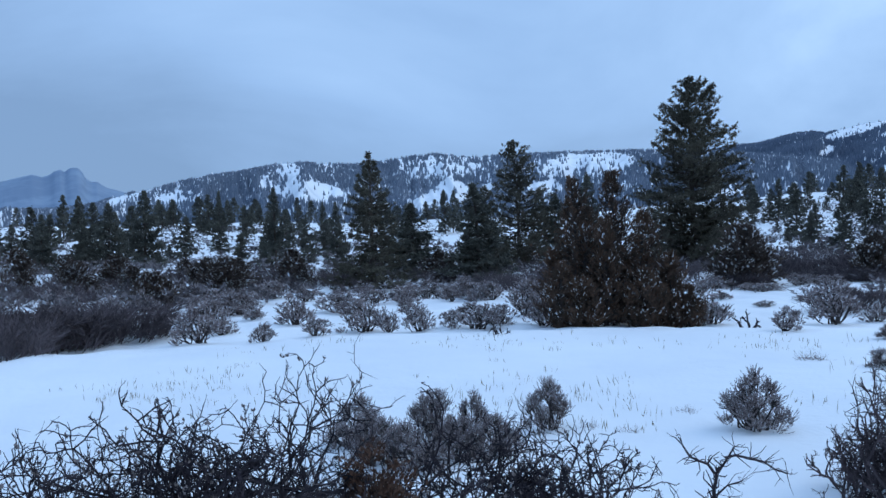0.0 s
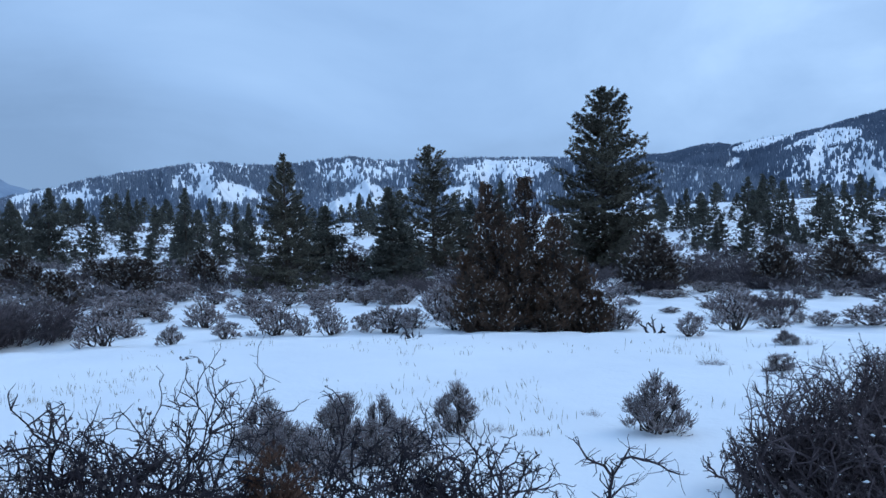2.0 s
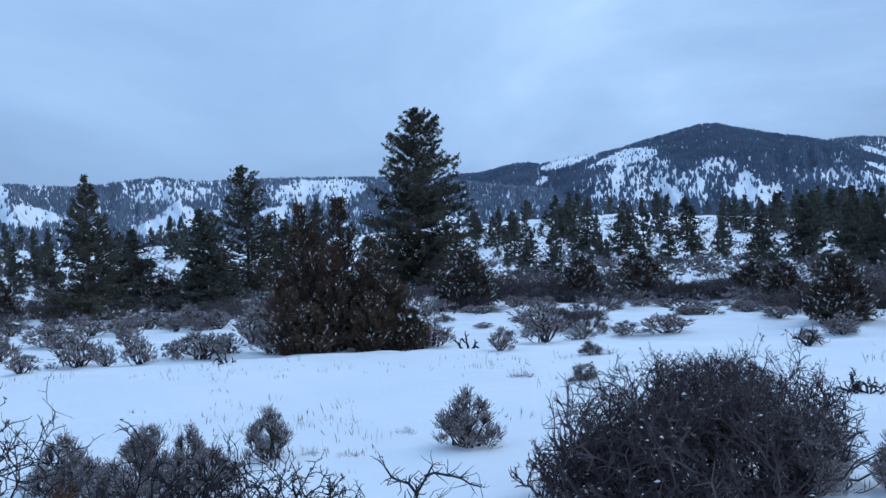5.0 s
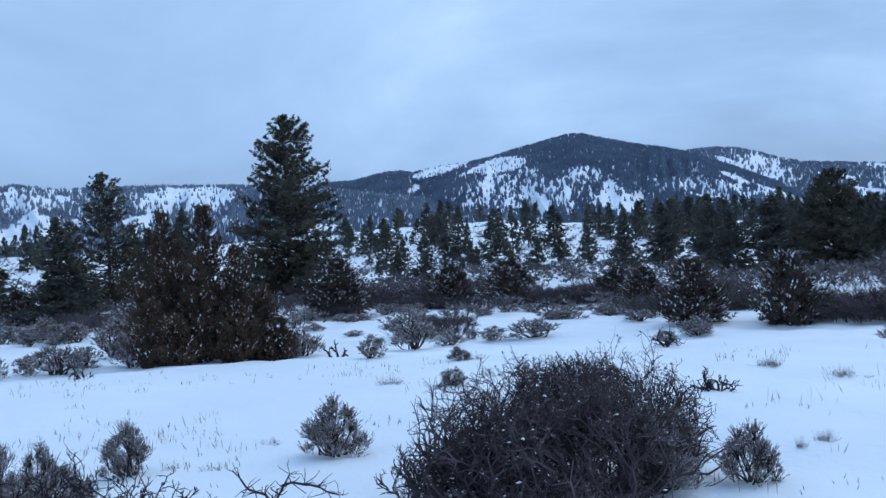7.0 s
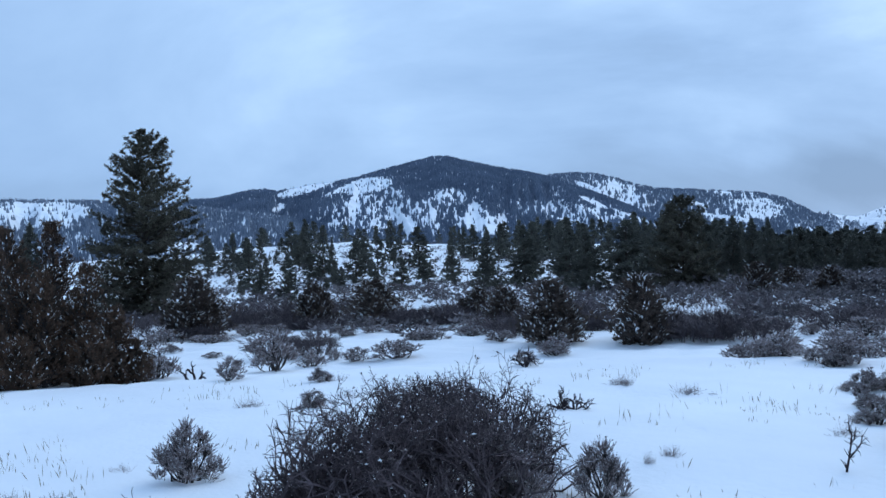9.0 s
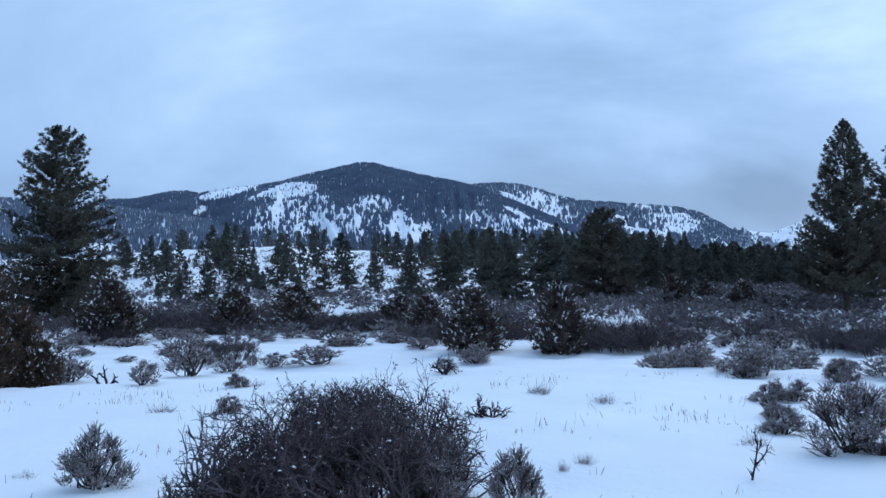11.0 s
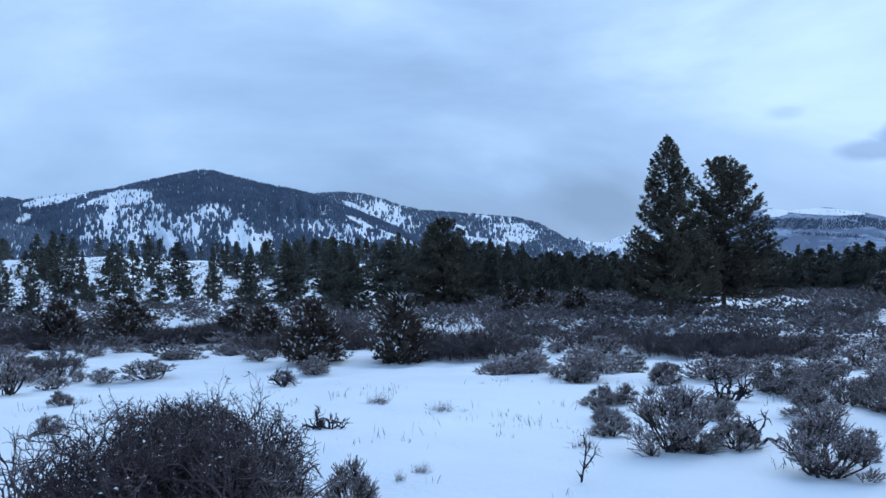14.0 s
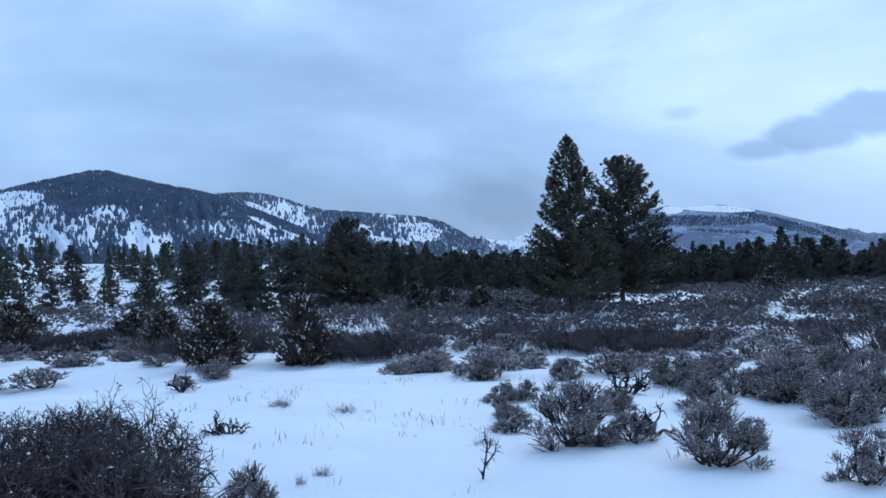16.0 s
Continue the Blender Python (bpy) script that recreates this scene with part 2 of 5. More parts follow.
class Bits:
    """Collects verts and triangles."""

    def __init__(self):
        self.v, self.f, self.n = [], [], 0

    def add(self, v, f):
        self.v.append(v)
        self.f.append(f + self.n)
        self.n += len(v)

    def arrays(self):
        return np.concatenate(self.v), np.concatenate(self.f)

    def spikes(self, rng, centres, aim, length, width, count, spread):
        """Narrow leaves: count at each centre, aimed about the direction aim with that much scatter."""
        m = len(centres) * count
        c = np.repeat(centres, count, axis=0)
        d = unit(np.repeat(aim, count, axis=0) + rng.normal(0, spread, (m, 3)))
        side = unit(np.cross(d, unit(rng.normal(0, 1, (m, 3)))))
        if np.ndim(length):
            length, width = np.repeat(length, count), np.repeat(width, count)
        ln = (length * rng.uniform(0.6, 1.25, m))[:, None]
        w = (width * rng.uniform(0.7, 1.3, m))[:, None]
        mid = c + d * ln * 0.45
        v = np.stack([c, mid - side * w * 0.5, c + d * ln, mid + side * w * 0.5], axis=1).reshape(-1, 3)
        i = np.arange(m)[:, None] * 4
        self.add(v, np.concatenate([i + [0, 1, 2], i + [0, 2, 3]]))

    def tufts(self, rng, centres, aim, length, width, count):
        """Round tufts of thin needles: count at each centre, the longer the vector aim the closer they follow it."""
        m = len(centres) * count
        c = np.repeat(centres, count, axis=0)
        d = unit(np.repeat(aim, count, axis=0) + unit(rng.normal(0, 1, (m, 3))))
        side = unit(np.cross(d, rng.normal(0, 1, (m, 3))))
        ln = (np.repeat(length, count) * rng.uniform(0.65, 1.2, m))[:, None]
        w = width * rng.uniform(0.35, 0.65, (m, 1))
        v = np.stack([c - side * w, c + side * w, c + d * ln], axis=1).reshape(-1, 3)
        self.add(v, np.arange(m * 3).reshape(-1, 3))

    def lumps(self, rng, centres, size, along=None, stretch=2.0):
        """Small flattened lumps of lying snow, drawn out along a twig where one is given."""
        m = len(centres)
        s = size * rng.uniform(0.5, 1.3, (m, 1))
        k = np.array([[1, 0, 0], [0, 1, 0], [-1, 0, 0], [0, -1, 0], [0, 0, 0.55], [0, 0, -0.3]], dtype=float)
        t = rng.uniform(0, 6.28, m)
        c, d = np.cos(t)[:, None], np.sin(t)[:, None]
        w = k[None] * rng.uniform(0.6, 1.5, (m, 6, 1))
        v = np.stack([w[..., 0] * c - w[..., 1] * d, w[..., 0] * d + w[..., 1] * c, w[..., 2]], axis=2) * s[:, :, None] + centres[:, None]
        if along is not None:
            v[:, 0] = centres + along * s * stretch * rng.uniform(0.6, 1.4, (m, 1))
            v[:, 2] = centres - along * s * stretch * rng.uniform(0.6, 1.4, (m, 1))
            w_ = unit(np.cross(along, [0, 0, 1.0])) * s
            v[:, 1], v[:, 3] = centres + w_ * 0.8, centres - w_ * 0.8
        f = np.array([(0, 1, 4), (1, 2, 4), (2, 3, 4), (3, 0, 4), (1, 0, 5), (2, 1, 5), (3, 2, 5), (0, 3, 5)])
        self.add(v.reshape(-1, 3), (np.arange(m)[:, None, None] * 6 + f[None]).reshape(-1, 3))

    def pipe(self, line, radii, sides=5):
        """One connected tapered rod along a line of points, closed at its end."""
        line = np.asarray(line, dtype=float)
        d = unit(np.gradient(line, axis=0))
        ref = np.array([1.0, 0, 0]) if abs(d[0, 2]) > 0.8 else np.array([0, 0, 1.0])
        u = unit(np.cross(d, ref))
        w = np.cross(d, u)
        ang = np.arange(sides) * 2 * np.pi / sides
        ring = u[:, None] * np.cos(ang)[None, :, None] + w[:, None] * np.sin(ang)[None, :, None]
        v = (line[:, None] + ring * np.reshape(radii, (-1, 1, 1))).reshape(-1, 3)
        v = np.concatenate([v, line[-1:] + d[-1:] * np.reshape(radii, -1)[-1]])
        fs, n = [], len(line)
        for i in range(n - 1):
            for k in range(sides):
                a, c = i * sides + k, i * sides + (k + 1) % sides
                fs += [(a, c, c + sides), (a, c + sides, a + sides)]
        fs += [((n - 1) * sides + k, (n - 1) * sides + (k + 1) % sides, n * sides) for k in range(sides)]
        self.add(v, np.array(fs))

    def tubes(self, a, b, ra, rb, sides=3):
        """Tapered rods from a to b."""
        m = len(a)
        d = unit(b - a)
        ref = np.where(np.abs(d[:, 2:3]) > 0.9, [[1.0, 0, 0]], [[0, 0, 1.0]])
        u = unit(np.cross(d, ref))
        w = np.cross(d, u)
        ang = np.arange(sides) * 2 * np.pi / sides
        ring = u[:, None] * np.cos(ang)[None, :, None] + w[:, None] * np.sin(ang)[None, :, None]
        v = np.concatenate([a[:, None] + ring * np.reshape(ra, (-1, 1, 1)), b[:, None] + ring * np.reshape(rb, (-1, 1, 1))], axis=1)
        i = np.arange(m)[:, None] * (2 * sides)
        fs = []
        for k in range(sides):
            n = (k + 1) % sides
            fs += [i + [k, n, sides + n], i + [k, sides + n, sides + k]]
        self.add(v.reshape(-1, 3), np.concatenate(fs))


def smooth(t):
    t = np.clip(t, 0, 1)
    return t * t * (3 - 2 * t)


# ------------------------------------------------------------ ground
def wave(x, y):
    """A soft unevenness without steps, about plus and minus one."""
    return (np.sin(x * 0.31 + 1.3) * np.cos(y * 0.27 + 0.4) + 0.6 * np.sin(x * 0.83 + y * 0.41) + 0.4 * np.sin(y * 1.13 - x * 0.57 + 2.0)) / 2


def ground(x, y):
    """Height of the snow: a bank under the viewer, the flat field, a low wooded rise behind."""
    r = np.hypot(x, y)
    az = np.degrees(np.arctan2(x, y))
    bank = 1.55 * (1 - smooth((r - 4.0) / 6.5))
    field = 0.07 * wave(x, y) * smooth((r - 6) / 6)
    drifts = 0.10 * wave(x * 3.1 + 5, y * 3.1) * smooth((r - 24) / 6) + 0.025 * wave(x * 4.3, y * 2.2) * smooth((r - 9) / 4)
    drifts = drifts + 0.08 * wave(x * 1.9 + 2, y * 1.9) * smooth((r - 9) / 4) * smooth((az - 36) / 8)
    dip = -0.35 * smooth((r - 27) / 5) * (1 - smooth((r - 60) / 30))
    crest = 4.6 + 3.4 * np.exp(-((az - 25) / 11.0) ** 2) + 1.6 * smooth((-az - 4) / 12) - 4.3 * smooth((az - 40) / 16)
    rise = smooth((r - 88) / 165) * crest
    rough = smooth((r - 70) / 60) * 0.9 * wave(x * 0.22, y * 0.22)
    behind = -14.0 * smooth((r - 290) / 200) - 30.0 * smooth((r - 500) / 500)
    return bank + field + drifts + dip + rise + rough + behind


def lay_ground():
    """One polar sheet, fine ahead of the viewer and coarse behind and to the skyline."""
    rings = np.concatenate([np.linspace(0.3, 6, 16), np.linspace(6.25, 46, 160), np.geomspace(46.8, 4700, 130)])
    deg = np.concatenate([np.arange(-42, 95, 0.33), np.arange(95, 318, 4.0)])
    na = len(deg)
    ang = np.radians(deg)
    x = rings[:, None] * np.sin(ang)[None]
    y = rings[:, None] * np.cos(ang)[None]
    v = np.stack([x, y, ground(x, y)], axis=2).reshape(-1, 3)
    i, j = np.meshgrid(np.arange(len(rings) - 1), np.arange(na), indexing="ij")
    a, b = i * na + j, i * na + (j + 1) % na
    f = np.stack([a, a + na, b + na, b], axis=2).reshape(-1, 4)[:, ::-1]
    tri = np.concatenate([f[:, [0, 1, 2]], f[:, [0, 2, 3]]])
    k = np.arange(na)
    cap = np.stack([np.full(na, len(v)), (k + 1) % na, k], axis=1)
    v = np.concatenate([v, [[0, 0, 1.55]]])
    ob = mesh_object("ground", v, np.concatenate([tri, cap]), M_SNOW, smooth=True)
    tagged(ob, "snow covered ground of a flat field with soft drifts", "ground", kind="structure")


lay_ground()


# ------------------------------------------------------------ mountains
def value_noise(x, y, seed=0):
    """Smooth noise on arrays, about minus one to one."""
    rng = np.random.default_rng(seed)
    tab = rng.uniform(-1, 1, (64, 64))
    xi, yi = np.floor(x).astype(int), np.floor(y).astype(int)
    fx, fy = smooth(x - xi), smooth(y - yi)
    g = lambda a, b: tab[a % 64, b % 64]
    return (g(xi, yi) * (1 - fx) + g(xi + 1, yi) * fx) * (1 - fy) + (g(xi, yi + 1) * (1 - fx) + g(xi + 1, yi + 1) * fx) * fy


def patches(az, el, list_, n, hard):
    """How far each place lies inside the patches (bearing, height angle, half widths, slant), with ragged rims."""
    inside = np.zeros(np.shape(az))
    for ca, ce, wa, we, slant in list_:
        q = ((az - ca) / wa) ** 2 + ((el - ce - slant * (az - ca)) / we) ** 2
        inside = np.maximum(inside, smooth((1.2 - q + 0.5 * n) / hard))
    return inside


class Range:
    """A mountain range round the viewer: its crest as azimuth and elevation in degrees, the distances of foot and crest.
    Snow lies bare in the clearings, shows in streaks between the trees of the mottled parts, and not at all in the dense woods."""

    def __init__(self, name, label, crest, foot, top, mats, foot_z=-15.0, rough=1.0, seed=1, base=0.62, clearings=(), mottled=(), dense=(), grid=(180, 56), streak=0.3):
        self.caz, self.cel = np.array([c[0] for c in crest]), np.array([c[1] for c in crest])
        self.foot, self.top, self.foot_z, self.rough, self.seed = foot, top, foot_z, rough, seed
        self.base, self.clearings, self.mottled, self.dense, self.streak = base, clearings, mottled, dense, streak
        na, ns = grid
        az = np.linspace(self.caz[0], self.caz[-1], na)
        s = np.linspace(0, 1.35, ns)
        a, q = np.meshgrid(az, s, indexing="ij")
        v = self.place(a, q).reshape(-1, 3)
        i, j = np.meshgrid(np.arange(na - 1), np.arange(ns - 1), indexing="ij")
        k = i * ns + j
        f = np.stack([k, k + 1, k + ns + 1, k + ns], axis=2).reshape(-1, 4)[:, ::-1]
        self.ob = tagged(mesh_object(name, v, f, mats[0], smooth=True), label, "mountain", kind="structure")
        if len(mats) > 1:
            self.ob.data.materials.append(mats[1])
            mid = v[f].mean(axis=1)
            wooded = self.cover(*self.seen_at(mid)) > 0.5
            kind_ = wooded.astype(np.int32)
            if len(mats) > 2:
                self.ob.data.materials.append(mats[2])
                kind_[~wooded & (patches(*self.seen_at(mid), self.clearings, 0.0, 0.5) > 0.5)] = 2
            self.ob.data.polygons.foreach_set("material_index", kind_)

    @staticmethod
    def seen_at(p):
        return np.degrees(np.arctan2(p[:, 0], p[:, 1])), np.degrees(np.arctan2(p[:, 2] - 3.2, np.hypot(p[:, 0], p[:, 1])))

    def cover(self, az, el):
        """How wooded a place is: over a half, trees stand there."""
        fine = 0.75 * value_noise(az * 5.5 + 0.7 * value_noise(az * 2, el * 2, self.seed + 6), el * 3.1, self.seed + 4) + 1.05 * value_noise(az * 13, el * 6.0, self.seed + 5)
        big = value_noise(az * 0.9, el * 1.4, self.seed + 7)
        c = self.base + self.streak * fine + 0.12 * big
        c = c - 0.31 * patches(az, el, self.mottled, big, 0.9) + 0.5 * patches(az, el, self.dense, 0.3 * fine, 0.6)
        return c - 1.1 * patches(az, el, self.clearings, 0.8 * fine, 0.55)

    def clothe(self, count, seed, tall=(8, 13), mat=None, least=0.03):
        """Trees on the wooded parts of the slope."""
        g = np.random.default_rng(seed)
        az = g.uniform(self.caz[0], self.caz[-1], count)
        sl = g.uniform(0.03, 1.1, count)
        sl = np.where(sl > 1.03, 0.9 + (sl - 1.03) * 1.7, sl)
        p = self.place(az, sl)
        c = self.cover(*self.seen_at(p))
        top_el = np.interp(az, self.caz, self.cel)
        chance = np.clip((c - 0.34) / 0.25, least, 1.0) * smooth((top_el - 0.3) / 0.6)
        ok = g.uniform(0, 1, count) < chance
        p, m = p[ok], int(ok.sum())
        h = g.uniform(*tall, m) * np.clip(top_el[ok] / 2.6, 0.3, 1) * (1 - 0.3 * smooth((sl[ok] - 0.85) / 0.1))
        r = h * g.uniform(0.2, 0.3, m)
        turn = g.uniform(0, 6.28, m)
        v = np.empty((m, 5, 3))
        for k in range(4):
            cs, s_ = np.cos(turn + k * np.pi / 2), np.sin(turn + k * np.pi / 2)
            v[:, k] = p + np.stack([cs * r, s_ * r, h * 0.02], axis=1)
        v[:, 4] = p + np.stack([0 * h, 0 * h, h], axis=1)
        fs = [(k, (k + 1) % 4, 4) for k in range(4)]
        f = (np.arange(m)[:, None, None] * 5 + np.array(fs)[None]).reshape(-1, 3)
        ob = mesh_object("far_woods", v.reshape(-1, 3), f, mat or M_HAZY_NEEDLE)
        tagged(ob, "snow flecked conifers covering a mountain side, blue haze in their colour", "trees", kind="stuff")

    def place(self, az, s):
        """s: 0 at the foot, 1 on the crest, more behind it."""
        el = np.interp(az, self.caz, self.cel)
        d = self.foot + (self.top - self.foot) * s
        crest = 3.2 + self.top * np.tan(np.radians(el))
        up = np.where(s < 1, np.clip(s, 0, 1), 1 - 1.6 * (s - 1) ** 2 - 0.25 * (s - 1))
        z = self.foot_z + (crest - self.foot_z) * up
        a = az + 1.5 * value_noise(az * 0.3, s * 1.4, self.seed + 9)
        ridge = 1 - 2 * np.abs(value_noise(a * 0.45 + 7, s * 0.7, self.seed)) + 0.5 * (1 - 2 * np.abs(value_noise(a * 1.1, s * 1.3, self.seed + 1))) + 0.2 * value_noise(a * 3.1, s * 4, self.seed + 2)
        z = z + ridge * self.rough * self.top * 0.009 * np.sin(np.pi * np.clip(s, 0, 1)) ** 1.25 + self.rough * self.top * 0.0004 * value_noise(az * 6, s * 3, self.seed + 3)
        t = np.radians(az)
        return np.stack([np.sin(t) * d, np.cos(t) * d, z], axis=-1)


def slope_mat(wood, snow, cover, scale):
    def build(nodes, links, bs):
        n = noise_tex(nodes, links, scale, 8, 0.65)
        r = ramp(nodes, [(cover - 0.08, 0.0), (cover + 0.08, 1.0)])
        links.new(n.outputs[0], r.inputs[0])
        c = mix_colour(nodes, links, r.outputs[0], wood, snow)
        links.new(c, bs.inputs["Base Color"])
        bs.inputs["Roughness"].default_value = 0.9
    return build


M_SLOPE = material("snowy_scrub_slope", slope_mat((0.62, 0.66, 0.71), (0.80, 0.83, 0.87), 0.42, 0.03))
# ground below the mountain trees: canopy-dark, with blue haze put into the colour
M_FLOOR = material("snowy_floor_with_haze", slope_mat((0.14, 0.17, 0.22), (0.25, 0.29, 0.35), 0.5, 0.05))
M_DARK_FLOOR = material("dark_floor_with_haze", slope_mat((0.10, 0.13, 0.18), (0.165, 0.20, 0.26), 0.5, 0.05))
# crag rock toned close to the sky: the mist is put into its colour
M_CRAG = material("crag_rock_with_haze", slope_mat((0.15, 0.215, 0.31), (0.20, 0.275, 0.375), 0.5, 0.008))
# streaked snow and scrub, blue haze and soft shading painted into both tones
M_SLOPE_RIGHT = material("streaked_slope_with_haze", slope_mat((0.09, 0.135, 0.215), (0.27, 0.35, 0.46), 0.55, 0.012))

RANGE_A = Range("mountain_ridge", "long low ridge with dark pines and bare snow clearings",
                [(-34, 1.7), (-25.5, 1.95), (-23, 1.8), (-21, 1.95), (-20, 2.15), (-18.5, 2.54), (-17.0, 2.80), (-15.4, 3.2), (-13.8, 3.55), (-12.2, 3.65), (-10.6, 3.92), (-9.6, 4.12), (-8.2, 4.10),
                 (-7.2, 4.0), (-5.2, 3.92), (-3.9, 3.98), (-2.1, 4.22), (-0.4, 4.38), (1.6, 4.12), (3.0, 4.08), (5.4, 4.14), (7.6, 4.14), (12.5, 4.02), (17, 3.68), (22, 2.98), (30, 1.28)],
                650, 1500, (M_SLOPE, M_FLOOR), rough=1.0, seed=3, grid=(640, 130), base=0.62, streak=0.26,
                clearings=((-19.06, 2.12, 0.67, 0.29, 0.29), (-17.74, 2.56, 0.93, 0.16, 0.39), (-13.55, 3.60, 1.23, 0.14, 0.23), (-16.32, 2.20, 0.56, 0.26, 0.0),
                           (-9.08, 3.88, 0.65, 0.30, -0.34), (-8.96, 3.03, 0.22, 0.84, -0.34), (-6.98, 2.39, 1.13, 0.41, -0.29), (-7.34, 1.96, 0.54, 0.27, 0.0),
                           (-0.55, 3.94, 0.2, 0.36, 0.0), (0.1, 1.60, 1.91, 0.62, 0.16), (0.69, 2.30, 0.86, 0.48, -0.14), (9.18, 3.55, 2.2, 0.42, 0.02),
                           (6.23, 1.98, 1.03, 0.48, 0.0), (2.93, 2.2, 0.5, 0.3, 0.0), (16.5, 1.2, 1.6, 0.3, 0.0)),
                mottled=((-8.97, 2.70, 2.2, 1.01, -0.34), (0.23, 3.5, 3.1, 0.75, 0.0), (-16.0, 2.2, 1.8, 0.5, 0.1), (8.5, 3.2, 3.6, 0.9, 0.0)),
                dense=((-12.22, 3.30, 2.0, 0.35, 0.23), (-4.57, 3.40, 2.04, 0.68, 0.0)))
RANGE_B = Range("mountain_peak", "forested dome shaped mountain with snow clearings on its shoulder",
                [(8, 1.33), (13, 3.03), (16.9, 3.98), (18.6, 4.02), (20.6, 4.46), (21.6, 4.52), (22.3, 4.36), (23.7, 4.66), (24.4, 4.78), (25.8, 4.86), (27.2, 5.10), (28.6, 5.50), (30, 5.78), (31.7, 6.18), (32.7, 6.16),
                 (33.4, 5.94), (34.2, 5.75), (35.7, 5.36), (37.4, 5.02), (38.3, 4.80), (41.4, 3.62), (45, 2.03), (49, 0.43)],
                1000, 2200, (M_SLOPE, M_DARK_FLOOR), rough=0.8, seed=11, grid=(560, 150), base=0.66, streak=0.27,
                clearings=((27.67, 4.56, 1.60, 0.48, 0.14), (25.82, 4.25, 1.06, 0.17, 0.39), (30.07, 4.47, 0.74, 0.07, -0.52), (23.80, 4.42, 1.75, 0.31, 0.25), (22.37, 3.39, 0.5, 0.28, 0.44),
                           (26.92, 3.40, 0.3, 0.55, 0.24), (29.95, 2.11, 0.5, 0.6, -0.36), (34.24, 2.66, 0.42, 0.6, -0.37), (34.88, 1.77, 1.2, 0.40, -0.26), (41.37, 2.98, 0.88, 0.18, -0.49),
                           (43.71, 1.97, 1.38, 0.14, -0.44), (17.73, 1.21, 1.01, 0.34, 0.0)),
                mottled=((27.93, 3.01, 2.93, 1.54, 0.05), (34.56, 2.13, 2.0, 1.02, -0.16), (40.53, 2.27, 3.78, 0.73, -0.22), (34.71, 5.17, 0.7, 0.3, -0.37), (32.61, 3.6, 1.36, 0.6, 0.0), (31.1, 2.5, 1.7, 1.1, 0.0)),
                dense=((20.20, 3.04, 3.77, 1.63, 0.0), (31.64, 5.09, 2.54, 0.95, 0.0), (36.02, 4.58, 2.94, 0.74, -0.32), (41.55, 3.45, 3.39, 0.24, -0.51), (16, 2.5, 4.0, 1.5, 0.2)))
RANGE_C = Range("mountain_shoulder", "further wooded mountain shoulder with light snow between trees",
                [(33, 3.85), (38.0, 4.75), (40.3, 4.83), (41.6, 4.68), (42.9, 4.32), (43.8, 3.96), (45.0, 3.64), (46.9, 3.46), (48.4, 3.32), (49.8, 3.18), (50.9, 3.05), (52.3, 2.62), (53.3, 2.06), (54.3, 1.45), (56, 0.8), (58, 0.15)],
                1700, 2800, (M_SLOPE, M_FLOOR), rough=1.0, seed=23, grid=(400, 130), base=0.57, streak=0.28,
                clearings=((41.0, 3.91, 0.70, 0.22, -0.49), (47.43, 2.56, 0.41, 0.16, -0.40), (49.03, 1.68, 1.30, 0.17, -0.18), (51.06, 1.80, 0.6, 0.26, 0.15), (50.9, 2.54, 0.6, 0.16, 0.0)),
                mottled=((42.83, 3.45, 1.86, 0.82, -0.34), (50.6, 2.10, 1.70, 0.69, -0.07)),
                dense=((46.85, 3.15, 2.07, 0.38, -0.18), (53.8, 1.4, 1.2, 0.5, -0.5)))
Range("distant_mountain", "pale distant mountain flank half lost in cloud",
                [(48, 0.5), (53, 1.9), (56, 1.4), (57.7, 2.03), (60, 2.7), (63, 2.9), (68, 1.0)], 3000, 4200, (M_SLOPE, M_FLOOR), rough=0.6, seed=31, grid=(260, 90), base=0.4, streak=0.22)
RANGE_E = Range("snowy_mountain", "broad bare snowy mountain with painted blue haze and dark wooded streaks",
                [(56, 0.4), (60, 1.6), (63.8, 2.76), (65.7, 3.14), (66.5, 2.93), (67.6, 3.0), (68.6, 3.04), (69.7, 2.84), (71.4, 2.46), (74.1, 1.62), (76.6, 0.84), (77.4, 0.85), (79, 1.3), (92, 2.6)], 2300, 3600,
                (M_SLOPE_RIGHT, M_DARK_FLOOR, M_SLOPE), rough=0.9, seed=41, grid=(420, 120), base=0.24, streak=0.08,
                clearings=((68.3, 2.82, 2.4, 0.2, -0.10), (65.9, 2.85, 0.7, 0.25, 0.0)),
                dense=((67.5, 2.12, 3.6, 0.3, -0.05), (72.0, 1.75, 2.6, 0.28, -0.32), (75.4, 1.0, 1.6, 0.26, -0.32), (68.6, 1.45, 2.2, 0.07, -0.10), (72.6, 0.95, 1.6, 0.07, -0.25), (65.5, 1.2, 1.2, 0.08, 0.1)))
Range("misty_crag", "jagged crag with pale blue haze in its colour",
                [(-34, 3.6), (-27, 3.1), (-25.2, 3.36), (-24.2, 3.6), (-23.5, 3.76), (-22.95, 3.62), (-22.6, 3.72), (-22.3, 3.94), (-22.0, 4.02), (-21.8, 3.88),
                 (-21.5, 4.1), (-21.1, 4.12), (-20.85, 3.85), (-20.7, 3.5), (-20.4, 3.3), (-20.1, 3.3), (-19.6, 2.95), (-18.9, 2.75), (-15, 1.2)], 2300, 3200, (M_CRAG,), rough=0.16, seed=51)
RANGE_A.clothe(70000, 3, (3.5, 7), M_HAZY_NEEDLE)
RANGE_B.clothe(90000, 5, (4.5, 8), M_HAZY_WOODED)
RANGE_C.clothe(45000, 7, (6, 10), M_HAZY_NEEDLE)
RANGE_E.clothe(60000, 9, (4, 8), M_HAZY_WOODED, 0.004)

